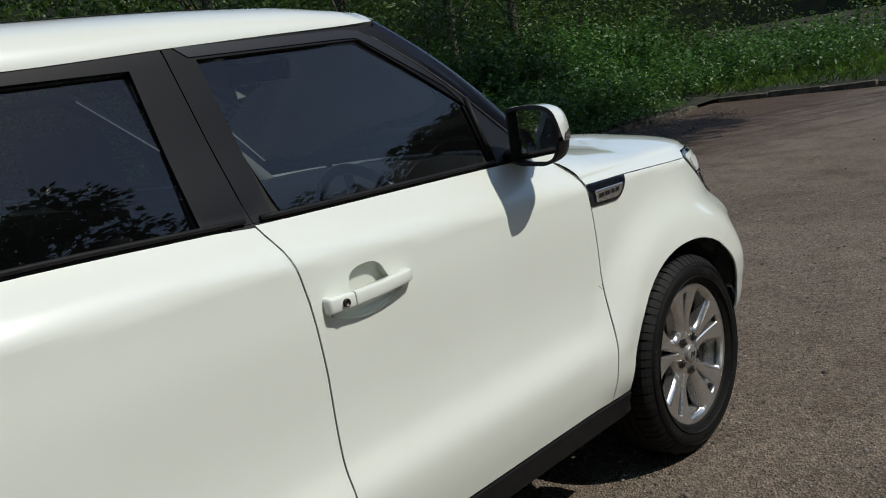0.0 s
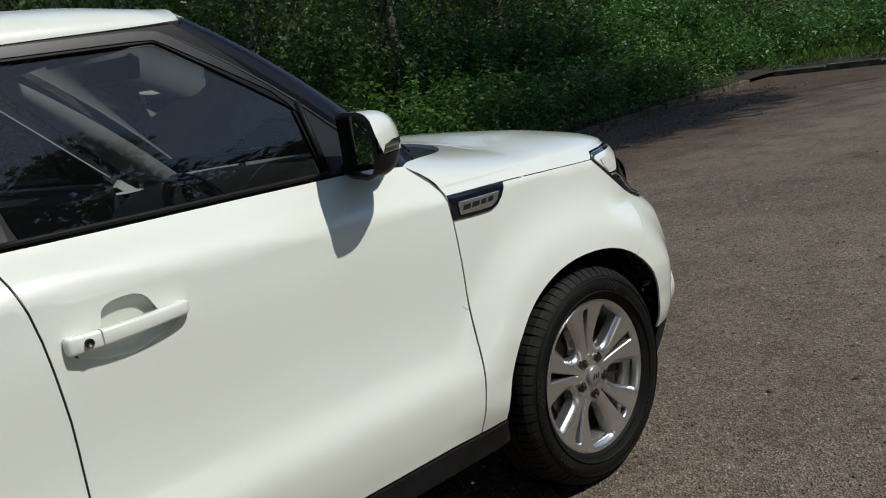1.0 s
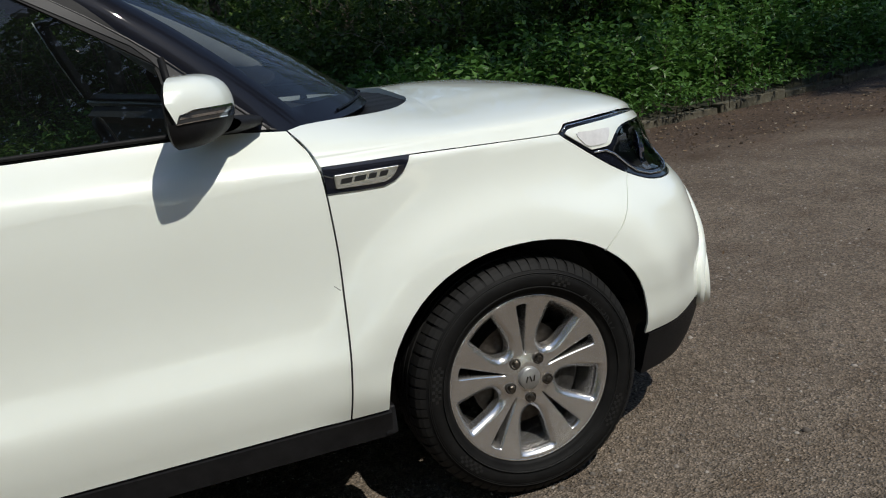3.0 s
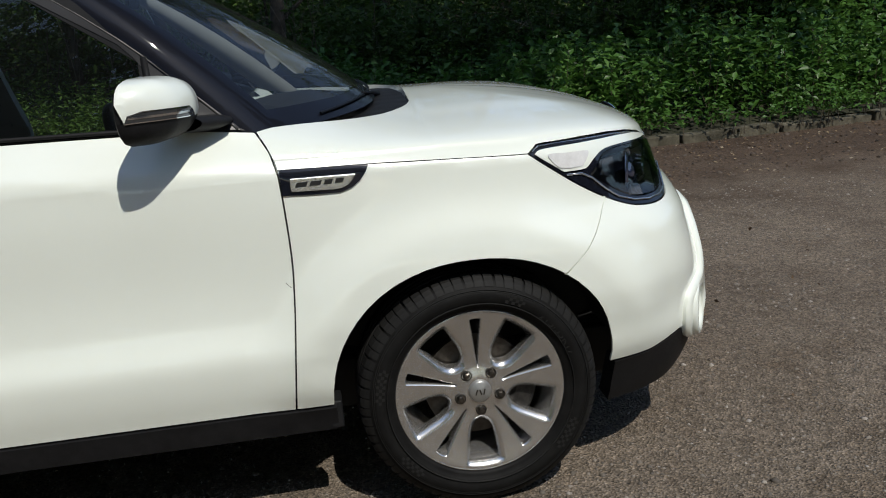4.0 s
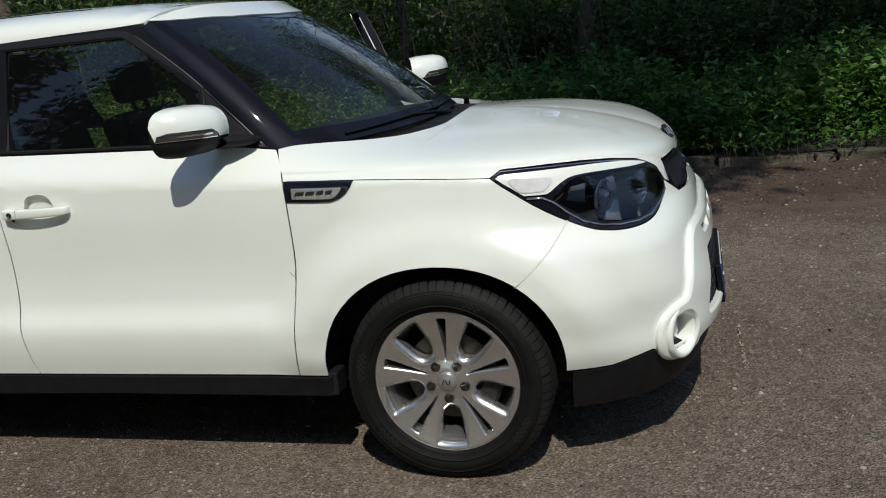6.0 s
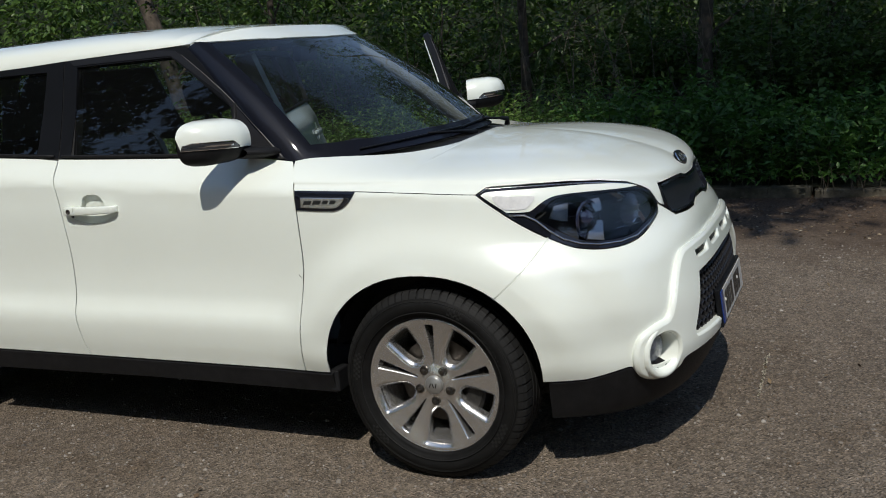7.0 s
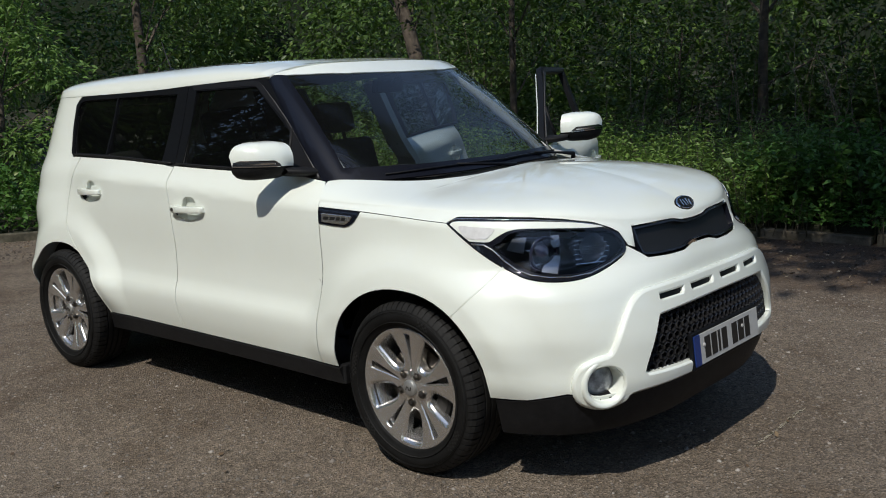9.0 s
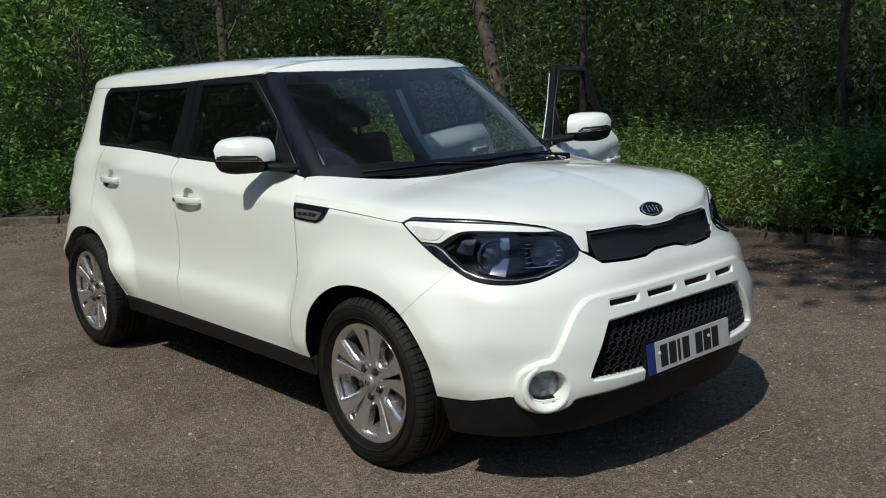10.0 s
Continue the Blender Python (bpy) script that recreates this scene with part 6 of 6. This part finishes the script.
def cloud(cx, cy, cz, rx, ry, rz, n, hollow=0.35):
    d = unit(rng.normal(0, 1, (n, 3)))
    r = rng.uniform(hollow, 1, (n, 1)) ** 0.5
    return np.array([cx, cy, cz]) + d * r * np.array([rx, ry, rz])


# shrubs behind the nettles, a ragged wall with gaps
for i, (s, d, h, kind) in enumerate(((-6, 1.3, 3.4, 1), (-4.2, 1.6, 3.8, 1), (-2.4, 1.4, 3.6, 1), (-0.8, 1.7, 3.9, 1), (0.8, 1.8, 3.4, 1), (2.1, 2.4, 3.0, 1), (1.2, 4.2, 4.6, 1), (-1.6, 4.0, 4.8, 1), (6.6, 6.4, 2.0, 0),
                                     (8.3, 5.6, 2.2, 0), (11.0, 6.2, 2.4, 0), (13.4, 4.2, 1.8, 0), (14.9, 2.8, 2.3, 0), (16.4, 2.4, 2.5, 0), (18.4, 2.4, 2.4, 0), (20.4, 2.5, 2.3, 0), (22.4, 2.6, 2.2, 0))):
    (x, y), head = along(KERB, 19.5 + s)
    x, y = x - math.sin(head) * d, y + math.cos(head) * d
    z = verge_height(d)
    if kind:
        c = cloud(x, y, z + h * 0.48, 1.2, 1.0, h * 0.55, 88)
        tree(x, y, z, h * 0.8, 0.05, (0.03, 0.05), c, 0.30, 66, 0.100, LEAF_WILLOW, "tall leafy willow shrub behind the kerb", "shrub", 0.36, 16)
    else:
        c = cloud(x, y, z + h * 0.52, 1.25, 0.9, h * 0.50, 80)
        tree(x, y, z, h * 0.8, 0.035, (0.03, 0.03), c, 0.36, 44, 0.075, LEAF_SHRUB, "dense dark shrub at the wood's edge", "shrub", 0.5, 16)

# woodland trees: slender trunks with crowns that close overhead
for x, y, tall, r, lean in ((-8.5, 8.7, 8.0, 0.15, (-0.28, 0.03)), (-3.2, 9.6, 7.5, 0.075, (0.01, 0.02)), (-6.6, 8.3, 7.0, 0.06, (0.03, 0.0)), (-0.6, 9.0, 8.0, 0.10, (0.02, 0.0)), (2.4, 9.4, 8.0, 0.09, (-0.03, 0.02)),
                            (5.5, 9.0, 8.5, 0.11, (0.02, 0.01)), (8.8, 9.6, 8.0, 0.12, (0.0, 0.02)), (12.2, 10.2, 8.0, 0.11, (-0.02, 0.0)), (-12.2, 5.4, 7.5, 0.10, (0.0, 0.0)), (16.0, 11.5, 8.0, 0.12, (0, 0))):
    c = np.concatenate([cloud(x + lean[0] * 6, y + lean[1] * 6, 5.6, 2.3, 2.1, 2.6, 90), cloud(x, y + 0.8, 2.6, 1.8, 1.2, 1.8, 40)])
    tree(x, y, 0.3, tall, r, lean, c, 0.50, 40, 0.115, LEAF_TREE, "slender woodland tree with a dense green crown", limbs=14)

# added tree: its boughs, out of view, hang there to darken the bank
x, y = 0.9, 10.6
c = np.concatenate([cloud(0.3, 7.2, 4.9, 2.0, 1.7, 1.0, 110), cloud(x, y, 5.4, 2.2, 2.0, 1.8, 60)])
tree(x, y, 0.3, 6.5, 0.09, (-0.02, -0.08), c, 0.50, 40, 0.115, LEAF_TREE, "added woodland tree whose unseen boughs shade the bank", limbs=14)

# thin bare twigs in the dark of the wood
bm = bmesh.new()
for x, y, d, s in behind(2.2, 6.0, 6.5, 15, 80):
    p = Vector((x, y, verge_height(d)))
    a, h = rng.uniform(0, 6.28), rng.uniform(0.8, 2.6)
    out = Vector((math.cos(a), math.sin(a), 0)) * h * rng.uniform(0.1, 0.5)
    tube(bm, [p, p + out * 0.35 + Vector((0, 0, h * 0.5)), p + out + Vector((0, 0, h))], 0.004, 4, taper=[0.008, 0.005, 0.002])
    for k in range(3):
        t = rng.uniform(0.35, 0.9)
        q = p + out * t + Vector((0, 0, h * t))
        w = Vector(rng.normal(0, 0.22, 3))
        tube(bm, [q, q + w * 0.6 + Vector((0, 0, 0.05)), q + w + Vector((0, 0, -0.03))], 0.003, 3, taper=[0.004, 0.003, 0.0015])
tagged(mesh_object("twigs", bm, varied("pale_twig", (0.07, 0.055, 0.04), (0.20, 0.165, 0.12), 14, 0.85)), "thin bare twigs under the trees", "twigs", kind="stuff")

# deeper wood that closes the view
far = np.concatenate([cloud(x, 14.5 + 1.5 * math.sin(x), 3.0, 2.4, 1.5, 4.0, 80, 0.1) for x in range(-24, 27, 3)])
far = far[far[:, 2] > 0.2]
far2 = np.concatenate([cloud(-17.0 - 0.3 * y, y, 3.4, 1.5, 2.4, 4.2, 60, 0.1) for y in range(-16, 14, 3)])
p, h = clumps(np.concatenate([far, far2[far2[:, 2] > 0.2]]), 0.9, 70)
wood = tagged(leaves("far_wood", p, h, 0.17, LEAF_TREE, 0.5), "dense dark wood behind the shrubs", "wood", kind="stuff")

# grass and weeds on the verge beyond the end kerb
spots = np.stack([rng.uniform(13.95, 30, 34000), rng.uniform(-1, 17, 34000)], 1)
spots = spots[(spots[:, 1] < 6.2 + 0.55 * (spots[:, 0] - 14))]
p = np.column_stack([spots, 0.10 + 0.03 * (spots[:, 0] - 14) + 0.05 * np.maximum(0, spots[:, 1] - 6)])
h = np.column_stack([rng.normal(0, 0.35, (len(p), 2)), np.ones(len(p))])
tagged(leaves("grass", p, h, 0.26, GRASS, 0.07, 0.1, 0.5), "bright rough grass on the far verge", "grass", kind="stuff")
low_plants("weeds", np.column_stack([rng.uniform(12.6, 16.5, 700), rng.uniform(5.75, 8.6, 700), rng.uniform(0.5, 3, 700), np.zeros(700)]), 0.6, 0.09, LEAF_NETTLE, "green weeds where the kerbs meet")
low_plants("cow_parsley", np.column_stack([rng.uniform(15.5, 24, 900), rng.uniform(4.0, 10.5, 900), rng.uniform(1, 4, 900), np.zeros(900)]), 0.8, 0.11, LEAF_NETTLE, "tall weeds on the far verge")
c = np.concatenate([cloud(x, y, 2.0, 1.8, 1.5, 2.2, 60) for x, y in ((17.5, 10.5), (20, 9.5), (23, 8.5), (25, 5), (26, 1), (26, -4))])
p, h = clumps(c[c[:, 2] > 0.3], 0.5, 40)
tagged(leaves("far_shrubs", p, h, 0.12, LEAF_SHRUB, 0.5), "sunlit shrubs beyond the far verge", "shrubs", kind="stuff")

# tall trees on the sunny side, behind the camera, that show in the glass
# unseen leaf clouds, far from these two trunks, are added to shade the wood's edge
for x, y, tall, c in ((22.0, -12.5, 12.0, np.concatenate([cloud(11.4, -3.75, 12.3, 2.6, 1.0, 1.0, 120), cloud(21.0, -11.5, 11, 3.0, 2.2, 2.6, 60)])),
                      (23.5, -9.0, 13.0, np.concatenate([cloud(2.7, -0.9, 11.0, 1.1, 3.5, 1.2, 125), cloud(0.6, -0.6, 12.0, 3.6, 1.5, 1.0, 130), cloud(0.0, 1.3, 12.0, 5.0, 3.2, 1.2, 230), cloud(5.4, -0.9, 12.0, 2.2, 1.5, 1.2, 90), cloud(11.2, -0.2, 12.2, 3.2, 1.2, 1.0, 120), cloud(22.5, -8.5, 12, 3, 2.4, 2.5, 60)]))):
    tree(x, y, 0, tall, 0.12, (-0.10, 0.06), c, 0.75, 34, 0.22, LEAF_TREE, "added tall tree whose unseen leaf clouds shade the wood's edge", wide=0.6, limbs=20)
for x, y in ((-14.5, -1.0), (-16.5, -4.5), (-18.5, -7.5), (-21, -9), (-17, -13), (-12, -17), (-7, -18.5), (-2, -18), (3, -19.5), (8, -19), (10.5, -20), (13, -18), (15.5, -18.5), (18, -15), (20.5, -12.5), (22, -9)):
    hgt = rng.uniform(8.0, 10.5) + 8.0 * step(13, 5, x)
    c = cloud(x, y, hgt * 0.55, 3.2, 2.4, hgt * 0.5, 210, 0.2)
    tree(x, y, 0, hgt * 0.8, 0.16, (0, 0), c, 0.80, 60, 0.33, LEAF_SHADE, "broadleaf tree along the edge of the car park", wide=0.6, limbs=12)

# ---- loose things on the ground ----
def pebbles(name, xy, size, mat, label):
    n = len(xy)
    base = np.array([(1, 0, 0.35), (0.3, 0.9, 0.3), (-0.85, 0.5, 0.35), (-0.7, -0.75, 0.3), (0.45, -0.85, 0.35), (0.0, 0.0, 0.8), (1.05, 0.1, -0.2), (0.2, 1.0, -0.2), (-0.95, 0.5, -0.2), (-0.7, -0.8, -0.2), (0.5, -0.9, -0.2)])
    faces = [(0, 1, 5), (1, 2, 5), (2, 3, 5), (3, 4, 5), (4, 0, 5)] + [f for i in range(5) for f in ((i, 6 + i, 6 + (i + 1) % 5), (i, 6 + (i + 1) % 5, (i + 1) % 5))]
    a = rng.uniform(0, 6.28, n)
    s = size * rng.lognormal(0, 0.35, n)
    v = base[None] * rng.uniform(0.7, 1.3, (n, 11, 3)) * s[:, None, None]
    x = v[..., 0] * np.cos(a)[:, None] - v[..., 1] * np.sin(a)[:, None] + xy[:, :1]
    y = v[..., 0] * np.sin(a)[:, None] + v[..., 1] * np.cos(a)[:, None] + xy[:, 1:2]
    co = np.stack([x, y, v[..., 2]], -1).reshape(-1, 3)
    f = (np.arange(n)[:, None, None] * 11 + np.array(faces)[None]).reshape(-1)
    me = bpy.data.meshes.new(name)
    me.vertices.add(11 * n)
    me.vertices.foreach_set("co", co.astype(np.float32).ravel())
    m = n * len(faces)
    me.loops.add(3 * m)
    me.loops.foreach_set("vertex_index", f.astype(np.int32))
    me.polygons.add(m)
    me.polygons.foreach_set("loop_start", np.arange(m, dtype=np.int32) * 3)
    me.update(calc_edges=True)
    me.materials.append(mat)
    return tagged(new(name, me), label, "gravel", kind="stuff")


def island_material(name, stops, rough=0.9):
    m = material(name, stops[-1][1], rough)
    geo = m.node_tree.nodes.new("ShaderNodeNewGeometry")
    r = ramp_node(m, geo, "Random Per Island", stops)
    link(m, r, "Color", shader(m), "Base Color")
    return m


STONE = island_material("chippings", [(0.0, (0.075, 0.063, 0.052)), (0.45, (0.13, 0.112, 0.093)), (0.9, (0.23, 0.20, 0.17)), (1.0, (0.33, 0.30, 0.265))])
DARK_STONE = island_material("kerb_chippings", [(0.0, (0.02, 0.015, 0.011)), (0.7, (0.065, 0.048, 0.036)), (1.0, (0.13, 0.105, 0.085))])
near = np.column_stack([rng.uniform(-4.5, 5.0, 36000), rng.uniform(-2.6, 2.7, 36000)])
pebbles("loose_chippings", near, 0.0042, STONE, "loose stone chippings on the asphalt")
edge = behind(-1.5, 0.0, 0, 24, 5200)[:, :2]
pebbles("kerb_grit", edge, 0.008, DARK_STONE, "stones and grit washed against the kerb")
LITTER = island_material("litter", [(0.0, (0.05, 0.03, 0.018)), (0.45, (0.14, 0.09, 0.05)), (0.85, (0.20, 0.15, 0.09)), (1.0, (0.34, 0.29, 0.21))])
spots = np.concatenate([behind(-1.6, 0.0, -2, 24, 5200)[:, :2], np.column_stack([rng.uniform(-5, 9, 450), rng.uniform(-2.6, 4.2, 450)])])
p = np.column_stack([spots, np.full(len(spots), 0.006)])
h = np.column_stack([rng.normal(0, 1, (len(p), 2)), np.full(len(p), 0.05)])
tagged(leaves("leaf_litter", p, h, 0.026, LITTER, 0.6, 0.2, 0.0), "dry leaf scraps and petals on the ground", "litter", kind="stuff")
bm = bmesh.new()
for i in range(60):
    y = 0.06 + 0.50 * rng.uniform()
    x, w, l = 0.918 + 0.004 * math.sin(y * 9) + rng.normal(0, 0.003), rng.uniform(0.002, 0.005), rng.uniform(0.006, 0.03)
    bm.faces.new([bm.verts.new(v) for v in ((x - w, y, 0.0045), (x + w, y, 0.0045), (x + w * 0.6, y + l, 0.0045), (x - w * 0.6, y + l, 0.0045))])
tagged(mesh_object("chalk_mark", bm, varied("chalk", (0.30, 0.26, 0.20), (0.46, 0.41, 0.31), 60, 0.95)), "pale chalky scratch on the asphalt", "mark", kind="stuff")

# curved backdrop sheet far behind the wood, woodland shade painted as dark green
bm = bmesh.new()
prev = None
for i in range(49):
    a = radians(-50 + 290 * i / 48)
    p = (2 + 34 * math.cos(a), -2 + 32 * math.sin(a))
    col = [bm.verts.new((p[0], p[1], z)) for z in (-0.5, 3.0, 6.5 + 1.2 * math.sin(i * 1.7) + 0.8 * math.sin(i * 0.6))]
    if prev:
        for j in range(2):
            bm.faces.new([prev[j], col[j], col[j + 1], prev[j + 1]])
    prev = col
tagged(mesh_object("backdrop", bm, varied("backdrop_shade", (0.006, 0.010, 0.004), (0.022, 0.034, 0.012), 1.4, 1.0)), kind="structure")

# ---- kerb stones ----
def stone_material():
    m = material("kerb_stone", (0.25, 0.23, 0.2), 0.9)
    n = noise_node(m, 7.0, 6.0, 0.7)
    r = ramp_node(m, n, "Fac", [(0.30, (0.030, 0.028, 0.018)), (0.50, (0.090, 0.080, 0.060)), (0.70, (0.18, 0.162, 0.130))])
    info = m.node_tree.nodes.new("ShaderNodeObjectInfo")
    tone = ramp_node(m, info, "Random", [(0.0, (0.65, 0.68, 0.58)), (1.0, (1.1, 1.05, 1.0))])
    mul = node(m, "ShaderNodeMix")
    mul.data_type, mul.blend_type = "RGBA", "MULTIPLY"
    mul.inputs["Factor"].default_value = 1.0
    link(m, r, "Color", mul, 6)
    link(m, tone, "Color", mul, 7)
    link(m, mul, 2, shader(m), "Base Color")
    f = noise_node(m, 40.0, 5.0, 0.7)
    bump_node(m, f, "Fac", 0.7, 0.012)
    return m


KERB_STONE = stone_material()
variants = []
for k in range(4):
    bm = bmesh.new()
    box(bm, (-0.445, -0.06, -0.10), (0.445, 0.065, 0.105), 0.014)
    for v in bm.verts:
        v.co += Vector((noise.noise(v.co * 5 + Vector((k * 9, 0, 0))), noise.noise(v.co * 6 + Vector((0, k * 7, 3))), noise.noise(v.co * 5 + Vector((4, 2, k * 5))))) * 0.012
    me = bpy.data.meshes.new("kerb_stone")
    bm.to_mesh(me)
    bm.free()
    me.materials.append(KERB_STONE)
    variants.append(me)
for line, lift in ((KERB, 0.0), (KERB_END, 0.02)):
    kerb = tagged(new("kerb"), "weathered concrete kerb along the car park", kind="structure")
    total = length(line)
    for i in range(int(total / 0.915)):
        (x, y), head = along(line, 0.46 + i * 0.915)
        ob = new("kerb_stone", variants[i % 4])
        ob.parent = kerb
        ob.matrix_basis = pose(x + rng.normal(0, 0.008), y + rng.normal(0, 0.008), lift - 0.028 + rng.normal(0, 0.010), rng.normal(0, 2), rng.normal(0, 0.8), math.degrees(head) + rng.normal(0, 0.8))
